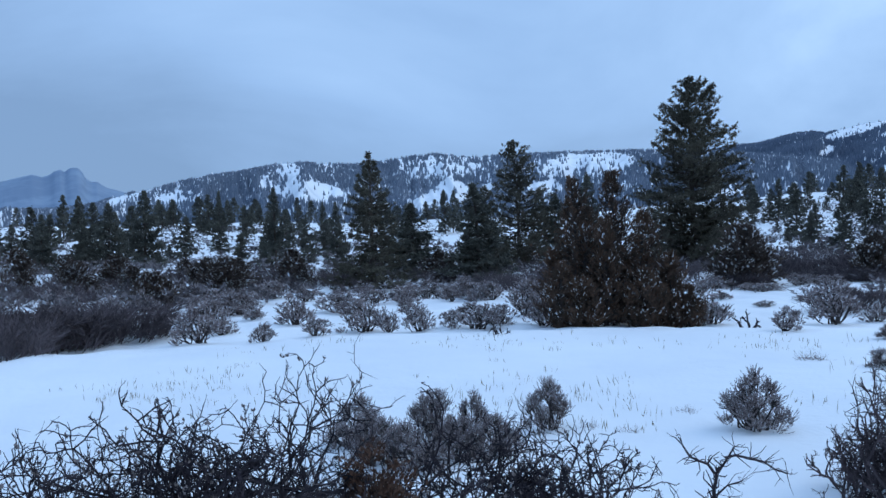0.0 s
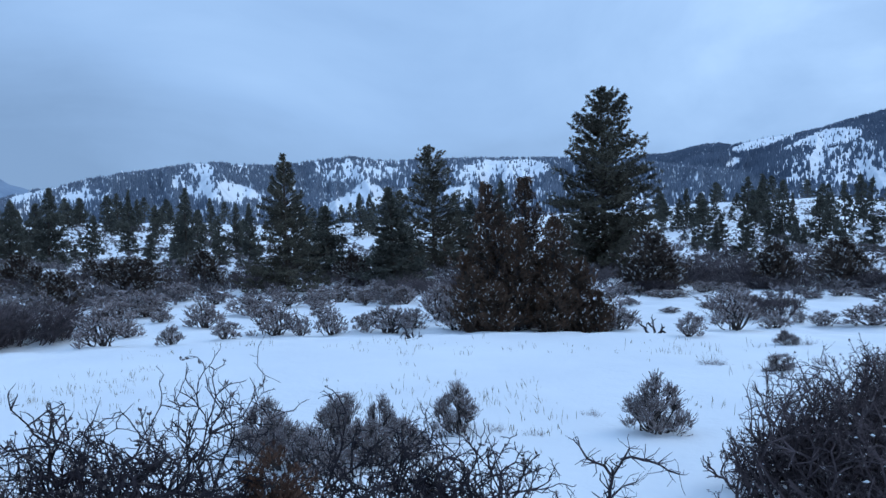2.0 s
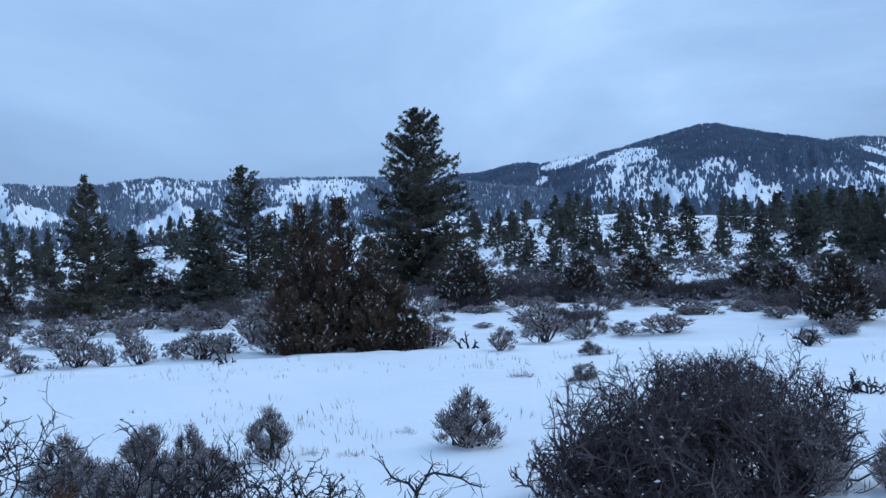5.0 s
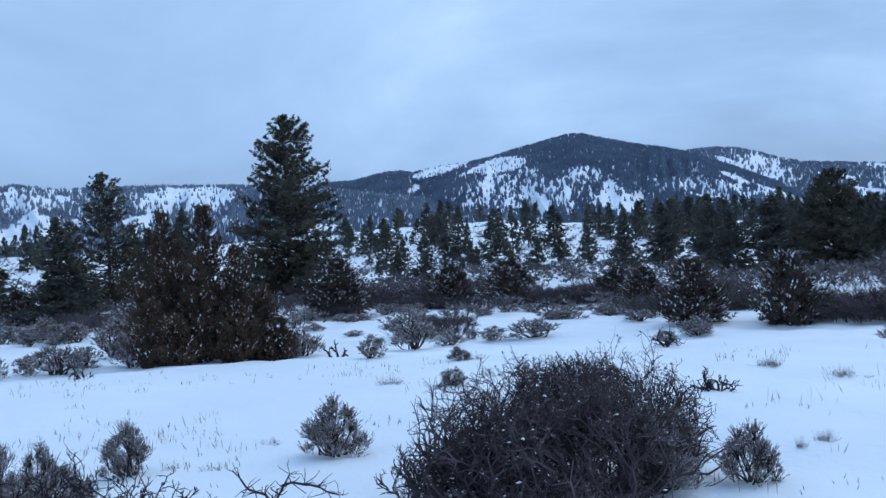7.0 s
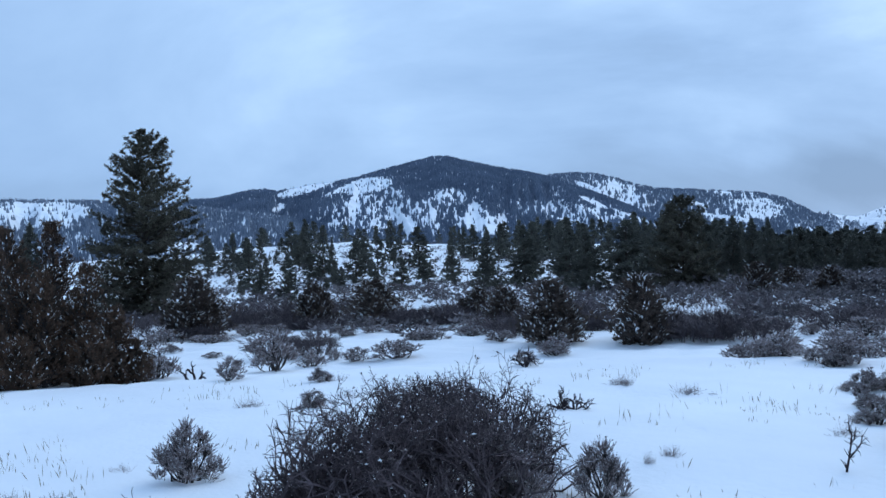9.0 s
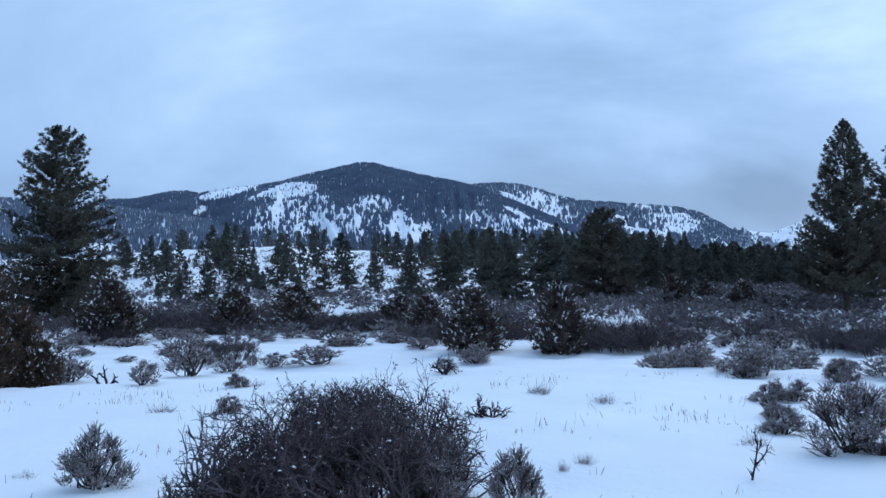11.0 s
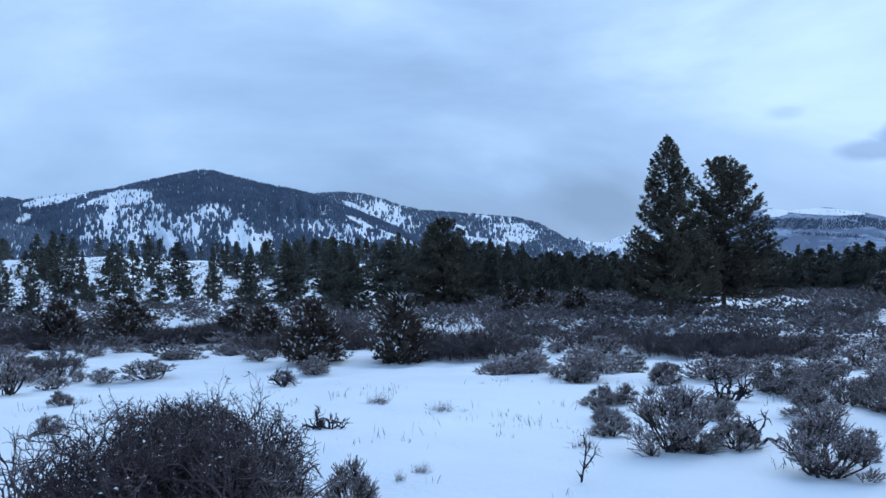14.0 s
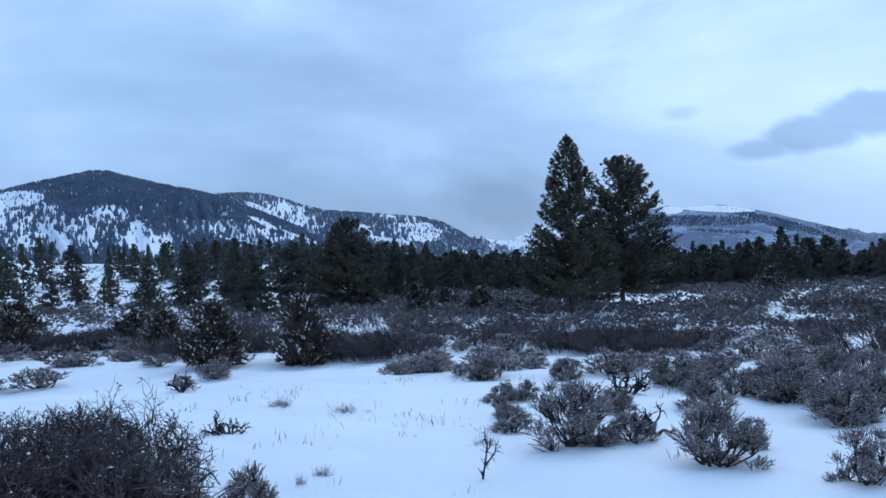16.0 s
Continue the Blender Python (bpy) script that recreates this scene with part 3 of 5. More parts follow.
# ------------------------------------------------------------ plants
def empty(name, x, y, z=0.0, turn=0.0, size=1.0):
    ob = new(name)
    ob.empty_display_size = 0.2
    ob.matrix_basis = pose(x, y, z, 0, 0, turn) @ Matrix.Scale(size, 4)
    return ob


def make_pine(name, height, radius, seed, mat, bare=0.05, tip=0.9, whorls=26, arms=6, twigs=10, needles=26, leaf=0.2, width=0.034, ragged=0.25, foot=0.75, droop=-0.05, inner=0.12, upturn=0.25, fill=0.4, inside=0.4, side_twigs=True, snow=0.0, crowd=1.0):
    """A pine at the origin: tapered trunk, limbs in loose whorls that turn up at their ends, side twigs that each end in a round tuft of needles."""
    rng = np.random.default_rng(seed)
    root = empty(name, 0, 0)
    k = 10
    zs = np.linspace(-0.4, height * 0.97, k)
    bend = np.cumsum(rng.normal(0, 0.005 * height, (k, 2)), axis=0) * np.clip(zs / height, 0, 1)[:, None]
    line = np.concatenate([bend, zs[:, None]], axis=1)
    rad = height * 0.016 * (1 - 0.93 * np.clip(zs / height, 0, 1)) + 0.01
    rad[0] *= 1.35
    t = Bits()
    t.pipe(line, rad, 8)
    mesh_object("trunk", *t.arrays(), M_BARK, root, smooth=True)
    limbs, leaves = Bits(), Bits()
    m = whorls * arms
    hs = np.repeat(bare + (0.975 - bare) * np.linspace(0, 1, whorls) ** crowd, arms) + rng.normal(0, 0.3 / whorls, m)
    hs = np.clip(hs, bare * 0.85, 0.98)
    ang = rng.uniform(0, 2 * np.pi, m)
    u = np.clip((hs - bare) / (1 - bare), 0, 1)
    prof = np.minimum(1.0, foot + 2.0 * u) * (1 - u) ** tip + 0.02
    # some limbs are longer than their neighbours, so that the outline is uneven
    side = 1 + ragged * value_noise(ang * 1.3 + seed, u * 7, seed) + ragged * 0.7 * rng.normal(0, 0.5, m)
    ln = radius * prof * np.clip(side, 0.4, 1.4)
    ln = ln * (0.45 + 0.55 * smooth((1 - u) / 0.14))
    base = np.stack([np.interp(hs * height, zs, line[:, 0]), np.interp(hs * height, zs, line[:, 1]), hs * height], axis=1)
    rise = droop + 0.7 * u ** 1.5 + rng.normal(0, 0.2, m)
    out = unit(np.stack([np.cos(ang), np.sin(ang), rise], axis=1))
    flat = unit(np.cross(out, [0, 0, 1.0]))

    def along(w, q):
        """A place on limb w, which sags a little and then turns up."""
        return base[w] + out[w] * (ln[w] * q)[:, None] + np.stack([0 * q, 0 * q, ln[w] * upturn * (q ** 2 - 0.45 * q)], axis=1)

    every = np.arange(m)
    lr = 0.010 + 0.012 * ln
    for q0, q1, r0, r1 in ((0.0, 0.4, 1.0, 0.8), (0.4, 0.75, 0.8, 0.5), (0.75, 1.0, 0.5, 0.25)):
        limbs.tubes(along(every, np.full(m, q0)), along(every, np.full(m, q1)), lr * r0, lr * r1, 3)
    # longer limbs carry more twigs, left and right in a flat spray
    n = np.maximum(2, np.round(twigs * (0.2 + 1.1 * ln / radius))).astype(int)
    w = np.repeat(every, n)
    q = inner + (1 - inner) * rng.uniform(0, 1, len(w)) ** 0.8
    q[np.cumsum(n) - 1] = 1.0
    start = along(w, q)
    reach = (0.25 + 0.75 * rng.uniform(0, 1, len(w))) * (0.12 + 0.30 * ln[w]) * (1.15 - 0.75 * q)
    way = unit(flat[w] * rng.choice([-1.0, 1.0], len(w))[:, None] * rng.uniform(0.5, 1.2, (len(w), 1)) + out[w] * 0.7 + np.stack([0 * q, 0 * q, rng.uniform(0.0, 0.6, len(w))], axis=1))
    way[np.cumsum(n) - 1] = unit(out + [0, 0, upturn])
    end = start + way * reach[:, None]
    if side_twigs:
        limbs.tubes(start, end, 0.35 * lr[w] + 0.003, np.full(len(w), 0.005), 3)
    tagged(mesh_object("limb", *limbs.arrays(), M_BARK, root), kind="stuff")
    size = leaf * (0.65 + 0.35 * np.minimum(1, ln[w] / (0.5 * radius))) * rng.uniform(0.8, 1.25, len(w))
    # a tuft at each twig's end, one or two further in, somewhat above or below
    loose = rng.normal(0, fill, (len(w), 3)) * size[:, None]
    part_ = rng.uniform(0, 1, len(w)) < inside
    cen = np.concatenate([end, start + (end - start) * 0.45 + loose, (start - loose * 1.3)[part_]])
    aim = np.concatenate([way, way, way[part_]]) * 0.45 + [0, 0, 0.5]
    leaves.tufts(rng, cen, aim, np.concatenate([size, size * 0.9, size[part_] * 0.9]), width, needles)
    top = line[-1] + np.stack([0 * zs, 0 * zs, np.linspace(-0.06, 0.03, k) * height], axis=1)
    leaves.tufts(rng, top, np.tile([[0, 0, 0.9]], (k, 1)), np.linspace(leaf * 1.1, leaf * 0.7, k), width, needles)
    tagged(mesh_object("crown", *leaves.arrays(), mat, root), kind="stuff")
    if snow:
        # snow lying along the limbs and on the tufts
        pick = rng.integers(0, m, int(m * snow))
        f = rng.uniform(0.35, 1.0, len(pick))
        sn = Bits()
        sn.lumps(rng, along(pick, f) + flat[pick] * (rng.normal(0, 0.15, len(pick)) * ln[pick])[:, None] + [0, 0, 0.45 * leaf], 0.05, unit(out[pick] + [0, 0, upturn]), 3.0)
        tagged(mesh_object("snow", *sn.arrays(), M_SNOW, root, "thin snow lying along limbs"), kind="stuff")
    return root


def make_juniper(name, height, radius, seed, mat, leaders=2, sprays=120, along=8, spikes=6, leaf=0.1, slim=0.24, squat=1.0, snow=0.3, lump=0.026, gaps=0.45, rows=3):
    """A juniper: one or more leaders, each with rising sprays of fine foliage down to the ground, in clumps with gaps between."""
    rng = np.random.default_rng(seed)
    root = empty(name, 0, 0)
    t, leaves, sn = Bits(), Bits(), Bits()
    for k in range(leaders):
        a = rng.uniform(0, 6.28)
        off = np.array([np.cos(a), np.sin(a), 0]) * radius * (0.0 if k == 0 else rng.uniform(0.3, 0.55))
        h = height * (1.0 if k == 0 else rng.uniform(0.5, 0.8))
        rad = radius * (1.0 if k == 0 else 0.7)
        foot = off * 0.25 + [0, 0, -0.04 * height]
        top = off + [0, 0, h * 0.97]
        mid = (foot + top) / 2 + rng.normal(0, 0.015, 3) * height
        t.tubes(np.array([foot, mid]), np.array([mid, top]), np.array([0.022, 0.014]) * height, np.array([0.014, 0.003]) * height, 6)
        n = sprays if k == 0 else int(sprays * 0.6)
        u = rng.uniform(0.0, 0.97, n)
        ang = rng.uniform(0, 2 * np.pi, n)
        lumpy = 1 + gaps * value_noise(ang * 1.6 + seed, u * 5.5 + k * 5, seed) + 0.5 * gaps * value_noise(ang * 3.7 + seed, u * 12, seed + 1)
        r = rad * ((1 - u) ** squat * np.minimum(1, 0.8 + 1.2 * u) + 0.05) * rng.uniform(0.6, 1.1, n) * lumpy
        axis = np.where((u < 0.5)[:, None], foot + (mid - foot) * (2 * u)[:, None], mid + (top - mid) * (2 * u - 1)[:, None])
        out = np.stack([np.cos(ang), np.sin(ang), 0 * ang], axis=1)
        lift = rng.uniform(0.25, 0.8, n) * r + 0.03 * h
        end = axis + out * r[:, None] + np.stack([0 * u, 0 * u, lift], axis=1)
        bend = axis + out * r[:, None] * 0.65 + np.stack([0 * u, 0 * u, lift * 0.3], axis=1)
        tr = np.full(n, 0.004 * height)
        t.tubes(axis, bend, tr, tr * 0.7, 3)
        t.tubes(bend, end, tr * 0.7, tr * 0.3, 3)
        w = np.repeat(np.arange(n), along)
        q = rng.uniform(0.2, 1.0, len(w)) ** 0.6
        c = np.where((q < 0.65)[:, None], axis[w] + (bend - axis)[w] * (q / 0.65)[:, None], bend[w] + (end - bend)[w] * ((q - 0.65) / 0.35)[:, None])
        c = c + rng.normal(0, 0.5, (len(w), 3)) * leaf * (1.3 - 0.6 * q)[:, None]
        c[:, 2] = np.maximum(c[:, 2], 0.01)
        aim = unit(out[w] * 0.5 + [0, 0, 0.8]) * 1.5
        leaves.tufts(rng, c, aim, np.full(len(c), leaf), leaf * slim, spikes)
        # snow lies in short rows along the outer sprays
        pick = rng.permutation(n)[:int(n * snow)]
        for _ in range(rows):
            at_ = rng.uniform(0.2, 1.0, (len(pick), 1))
            sn.lumps(rng, bend[pick] + (end - bend)[pick] * at_ + rng.normal(0, 0.35 * leaf, (len(pick), 3)) + [0, 0, 0.35 * leaf], lump, unit((end - bend)[pick] + rng.normal(0, 0.3, (len(pick), 3)) * r[pick][:, None] * 0.4), 2.4)
    tagged(mesh_object("wood", *t.arrays(), M_WOOD, root), kind="stuff")
    tagged(mesh_object("foliage", *leaves.arrays(), mat, root), kind="stuff")
    tagged(mesh_object("snow", *sn.arrays(), M_SNOW, root, "small lumps of snow on twigs"), kind="stuff")
    return root


def make_sage(name, seed, mat, lobes=34, sprigs=52, leaves_each=7, leaf=0.036, slim=0.3, low=False, snow=26, fine=True):
    """A sagebrush one metre high and wide: gnarled woody stems that fork into heads of short upright plumes, lower
    leaves darkened by painted shade and pale tips.
    low: a few sprigs that stand out of the snow."""
    rng = np.random.default_rng(seed)
    root = empty(name, 0, 0)
    t, leaves, shaded = Bits(), Bits(), Bits()
    # heads of sprigs fill an uneven dome that reaches down to the snow
    la = np.arange(lobes) * 2.4 + rng.normal(0, 0.4, lobes)
    lr = np.sqrt((np.arange(lobes) + 0.3) / lobes) * 0.43 * rng.uniform(0.8, 1.1, lobes)
    dome = (0.6 + 0.25 * value_noise(np.cos(la) * 1.7 + seed, np.sin(la) * 1.7, seed)) * np.sqrt(np.maximum(0.04, 1 - (lr / 0.45) ** 2))
    lz = dome * np.where(np.arange(lobes) % 3 == 0, rng.uniform(0.15, 0.6, lobes), rng.uniform(0.7, 1.12, lobes))
    lz = lz * 0.86 / lz.max()
    lc = np.stack([np.cos(la) * lr, np.sin(la) * lr, lz], axis=1)
    lc[:, :2] += rng.normal(0, 0.04, 2)
    ls = rng.uniform(0.07, 0.17, lobes)
    if low:
        lc[:, 2] = 0.0
    k = np.repeat(np.arange(lobes), sprigs)
    m = len(k)
    d = unit(rng.normal(0, 1, (m, 3)) + [0, 0, 0.35])
    foot = lc[k] + d * ls[k][:, None] * rng.uniform(0.2, 1.0, (m, 1))
    foot[:, 2] = np.abs(foot[:, 2]) * (0.3 if low else 1.0)
    up = unit(np.stack([lc[k, 0] * 0.6, lc[k, 1] * 0.6, 0.75 + 0 * k], axis=1) + 0.5 * d + rng.normal(0, 0.2, (m, 3)))
    ln = (0.04 + 0.11 * rng.uniform(0, 1, m) ** 1.6)[:, None] * (3.2 if low else 1.0)
    if fine:
        shaded.tubes(foot, foot + up * ln, np.full(m, 0.003), np.full(m, 0.0015), 3)
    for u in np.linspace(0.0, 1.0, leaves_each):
        (shaded if u < 0.3 else leaves).tufts(rng, foot + up * ln * u, up * 2.2, np.full(m, leaf * (1.1 - 0.25 * u)), leaf * slim, 1 if u < 0.5 else 2)
    for s in range(0, 0 if low else lobes, 2):
        b = np.array([rng.normal(0, 0.05), rng.normal(0, 0.05), -0.1])
        e = lc[s]
        kn = b * 0.55 + e * 0.45 + rng.normal(0, 0.06, 3) - [0, 0, 0.05]
        kn2 = kn * 0.4 + e * 0.6 + rng.normal(0, 0.04, 3)
        t.pipe([b, kn, kn2, e], np.array([0.022, 0.016, 0.011, 0.006]), 5)
        near = foot[k == s][::3]
        t.tubes(np.repeat(kn2[None], len(near), axis=0), near, np.full(len(near), 0.008), np.full(len(near), 0.004), 3)
    tagged(mesh_object("wood", *t.arrays(), M_WOOD, root), kind="stuff") if t.n else None
    tagged(mesh_object("old_foliage", *shaded.arrays(), M_SAGE_SHADED, root), kind="stuff")
    tagged(mesh_object("foliage", *leaves.arrays(), mat, root), kind="stuff")
    if snow:
        pick = rng.integers(0, m, snow)
        sn = Bits()
        sn.lumps(rng, foot[pick] + [0, 0, 0.02], 0.024)
        tagged(mesh_object("snow", *sn.arrays(), M_SNOW, root, "small lumps of snow caught between sprigs"), kind="stuff")
    return root


def make_twiggy(name, height, width, seed, stems=22, split=4, levels=4, thick=0.016, buds=0.0, crook=0.3, mat=None, spread=0.0, decay=0.78, flecks=0.0, taper=0.9, dome=False, fork=0.6):
    """A bare branching shrub: crooked stems, each a part, that fork again and again into fine twigs."""
    rng = np.random.default_rng(seed)
    root = empty(name, 0, 0)
    tips, t = [], Bits()

    def inside(p):
        """Whether twigs end within the rounded outline that such a shrub keeps."""
        a = np.arctan2(p[:, 1], p[:, 0])
        e = np.sqrt((p[:, 0] ** 2 + p[:, 1] ** 2) / (width * 0.5) ** 2 + (p[:, 2] / height) ** 2)
        return e < 0.93 + 0.16 * value_noise(a * 2.2 + seed, p[:, 2] * 3.5, seed) + rng.normal(0, 0.06, len(p))

    for s in range(stems):
        a = rng.uniform(0, 6.28)
        lean = np.sqrt(rng.uniform(0, 1)) * np.arctan2(width * 0.55, height * 0.7)
        p = np.array([[np.cos(a) * width * 0.07, np.sin(a) * width * 0.07, -0.1]]) * rng.uniform(0.3, 1.6)
        p[0, 2] = -0.12
        if spread:
            rb = np.sqrt(rng.uniform(0, 1))
            p[0, :2] = np.array([np.cos(a), np.sin(a)]) * rb * spread * width
            lean = (rb * 0.55 + 0.15 * rng.normal()) * np.arctan2(width * 0.55, height * 0.7)
        d = np.array([[np.cos(a) * np.sin(lean), np.sin(a) * np.sin(lean), np.cos(lean)]])
        reach = height * (1 + 0.25 * np.sin(lean)) * 0.31 * rng.uniform(0.75, 1.2)
        seg, r = np.array([reach]), np.array([thick * rng.uniform(0.7, 1.2)])
        knots, girth = [p[0]], [r[0]]
        for lev in range(levels):
            for piece in range(3):
                d = unit(d + rng.normal(0, crook, d.shape) + [0, 0, 0.13 if dome else 0.04])
                q = p + d * seg[:, None] * 0.35
                if dome and lev:
                    k = inside(q)
                    p, q, d, seg, r = p[k], q[k], d[k], seg[k], r[k]
                if lev:
                    t.tubes(p, q, r, r * taper, 3)
                p, r = q, r * taper
                if not lev:
                    knots.append(p[0])
                    girth.append(r[0])
                for spur in range((2 if dome else 1) if lev else 0):
                    sd = unit(d + rng.normal(0, 0.75, d.shape))
                    e = p + sd * seg[:, None] * rng.uniform(0.12, 0.5, (len(p), 1))
                    t.tubes(p, e, r * 0.7, r * 0.4, 3)
                    tips.append(e)
            if lev < levels - 1:
                n = split if lev == 0 else max(2, split - 1)
                p = np.repeat(p, n, axis=0)
                d = unit(np.repeat(d, n, axis=0) + rng.normal(0, fork, (len(p), 3)) + [0, 0, 0.06])
                seg = np.repeat(seg, n) * rng.uniform(0.5, 0.86, len(p))
                r = np.repeat(r, n) * decay
        tips.append(p)
        stem = Bits()
        stem.pipe(knots, girth, 5)
        mesh_object("stem", *stem.arrays(), mat or M_DARK_TWIG, root)
    tagged(mesh_object("twig", *t.arrays(), mat or M_DARK_TWIG, root), kind="stuff")
    if buds:
        tips = np.concatenate(tips)
        pick = tips[rng.uniform(0, 1, len(tips)) < buds]
        sp = Bits()
        sp.spikes(rng, pick, np.tile([[0, 0, 1.0]], (len(pick), 1)), 0.036, 0.02, 3, 0.8)
        tagged(mesh_object("dead_leaf", *sp.arrays(), M_DEADLEAF, root, "curled dry leaves with specks of snow"), kind="stuff")
        pick = tips[rng.uniform(0, 1, len(tips)) < flecks]
        if len(pick):
            sn = Bits()
            sn.lumps(rng, pick, 0.028)
            tagged(mesh_object("snow", *sn.arrays(), M_SNOW, root, "small lumps of snow caught on twigs"), kind="stuff")
    return root


def make_thicket(name, seed, stems=34, split=3, tussock=130):
    """A low bare thicket one metre high and wide, for shrubs further off."""
    rng = np.random.default_rng(seed)
    root = empty(name, 0, 0)
    t, fine = Bits(), Bits()
    a = rng.uniform(0, 6.28, stems)
    rr = np.sqrt(rng.uniform(0, 1, stems)) * 0.36
    p = np.stack([np.cos(a) * rr, np.sin(a) * rr, np.full(stems, -0.05)], axis=1)
    d = unit(np.stack([np.cos(a) * rr * 1.1, np.sin(a) * rr * 1.1, np.full(stems, 1.0)], axis=1) + rng.normal(0, 0.14, (stems, 3)))
    seg = 0.42 * rng.uniform(0.6, 1.1, stems) * (1 - 0.9 * rr ** 2)
    r = np.full(stems, 0.007)
    for lev in range(2):
        q = p + d * seg[:, None]
        t.tubes(p, q, r, r * 0.7, 3)
        # fine twigs along each stretch
        for f in (0.25, 0.5, 0.75, 1.0):
            fine.spikes(rng, p + (q - p) * f, unit(d + [0, 0, 0.1]), 0.2, 0.008, 3 + lev, 0.42)
        p = np.repeat(q, split, axis=0)
        d = unit(np.repeat(d, split, axis=0) + rng.normal(0, 0.36, (len(p), 3)) + [0, 0, 0.08])
        seg = np.repeat(seg, split) * rng.uniform(0.5, 0.95, len(p))
        r = np.repeat(r, split) * 0.6
    g = rng.uniform(-0.42, 0.42, (tussock, 3)) * [1, 1, 0]
    fine.spikes(rng, g, unit(g * 0.8 + [0, 0, 1.0]), 0.42, 0.008, 2, 0.3)
    tagged(mesh_object("stem", *t.arrays(), M_TWIG, root), kind="stuff")
    tagged(mesh_object("twig", *fine.arrays(), M_TWIG, root), kind="stuff")
    return root


M_DEADLEAF = material("dry_leaves", foliage_mat((0.07, 0.055, 0.052), (0.27, 0.225, 0.215), SNOW, 0.06, 4.0))


def stand(ob, x, y, turn=0.0, sink=0.0):
    ob.matrix_basis = pose(x, y, float(ground(x, y)) - sink, 0, 0, turn)
    return ob


def polar(az, dist):
    return math.sin(radians(az)) * dist, math.cos(radians(az)) * dist


def drop_model(ob):
    """Takes a model away once its copies stand."""
    for o in (*ob.children_recursive, ob):
        bpy.data.objects.remove(o)


# ------------------------------------------------------------ the single pines and junipers
def hero_pine(az, dist, height, radius, seed, label, **kw):
    ob = make_pine("pine_tree", height, radius, seed, M_NEEDLE, **kw)
    return tagged(stand(ob, *polar(az, dist), seed * 40), label, "tree")


hero_pine(14.9, 66, 12.9, 4.1, 5, "tall dark green ponderosa pine rising above rusty junipers", tip=0.55, bare=0.03, whorls=36, arms=7, twigs=14, snow=0.8, needles=17, leaf=0.23, width=0.047, ragged=0.26, foot=0.9, inside=0.9, crowd=1.25)
hero_pine(-4.3, 55, 8.0, 2.2, 8, "young pointed pine standing behind low snowy sagebrush", snow=1.2, tip=0.85, bare=0.0, whorls=30, arms=6, twigs=8, needles=15, leaf=0.2, width=0.042, ragged=0.3, foot=0.95)
hero_pine(4.6, 70, 9.5, 3.4, 12, "open crowned pine with light snow on its limbs", tip=0.65, bare=0.02, whorls=29, arms=6, twigs=10, snow=2.6, ragged=0.3, crowd=1.15, needles=15, leaf=0.22, width=0.047)
hero_pine(2.5, 62, 6.0, 1.9, 15, "small dense pine beside a taller one", snow=2.6, tip=0.8, bare=0.0, whorls=22, arms=5, twigs=8, needles=15, leaf=0.21, width=0.045)
hero_pine(46.7, 75, 7.4, 2.9, 18, "broad thick pine standing out of a tree line", snow=0.5, tip=0.6, bare=0.0, whorls=26, arms=7, twigs=10, needles=15, leaf=0.25, width=0.053, ragged=0.35)
hero_pine(60.32, 58.1, 11.2, 2.75, 21, "tall conical ponderosa pine with a bare lower trunk", snow=1.2, tip=0.74, bare=0.135, whorls=35, arms=6, twigs=13, needles=17, leaf=0.2, width=0.044, ragged=0.1, foot=0.98, droop=0.08, inner=0.2, upturn=0.4, inside=0.8, crowd=1.35)
hero_pine(63.25, 68.9, 10.8, 4.1, 26, "broad rounded ponderosa pine with a visible trunk", snow=1.6, tip=0.6, bare=0.13, whorls=35, arms=7, twigs=13, needles=17, leaf=0.22, width=0.047, ragged=0.04, foot=0.95, droop=0.08, inner=0.2, upturn=0.4, inside=0.8, crowd=1.3)


def juniper(x, y, height, radius, seed, label, mat, **kw):
    ob = make_juniper("juniper_tree", height, radius, seed, mat, **kw)
    return tagged(stand(ob, x, y), label, "tree")


juniper(4.4, 31.8, 5.2, 1.65, 1, "tall pointed juniper with rusty brown foliage", M_RUST, squat=0.95, sprays=260, along=16, spikes=8, leaders=3)
juniper(6.0, 33.0, 5.5, 1.9, 2, "rusty brown juniper with specks of snow", M_RUST, squat=0.95, sprays=270, along=16, spikes=8)
juniper(6.7, 31.3, 4.0, 1.4, 3, "bushy rust coloured juniper at a field's edge", M_RUST, squat=0.95, leaders=3, sprays=170, along=14, spikes=8)
juniper(5.2, 30.4, 3.5, 1.2, 4, "slender juniper with brown lower branches", M_RUST, squat=1.0, sprays=190, along=14, spikes=8)
juniper(3.7, 29.8, 2.1, 0.9, 5, "small brown juniper at the edge of a thicket", M_RUST, squat=1.0, sprays=120, along=13, spikes=8)
juniper(6.3, 29.8, 1.9, 1.0, 6, "short brown juniper growing into its neighbours", M_RUST, squat=1.0, leaders=3, sprays=140, along=13, spikes=8)
juniper(4.3, 29.6, 1.5, 1.0, 7, "low brown juniper spreading over the snow", M_RUST, squat=0.9, leaders=3, sprays=120, along=13, spikes=8)
juniper(7.85, 30.3, 1.35, 0.8, 8, "low rusty juniper at the end of a thicket", M_RUST, squat=0.9, leaders=3, sprays=100, along=13, spikes=8)

juniper(7.3, 30.5, 2.5, 1.05, 9, "bushy brown juniper between a tall and a low one", M_RUST, squat=0.9, leaders=3, sprays=140, along=13, spikes=8)

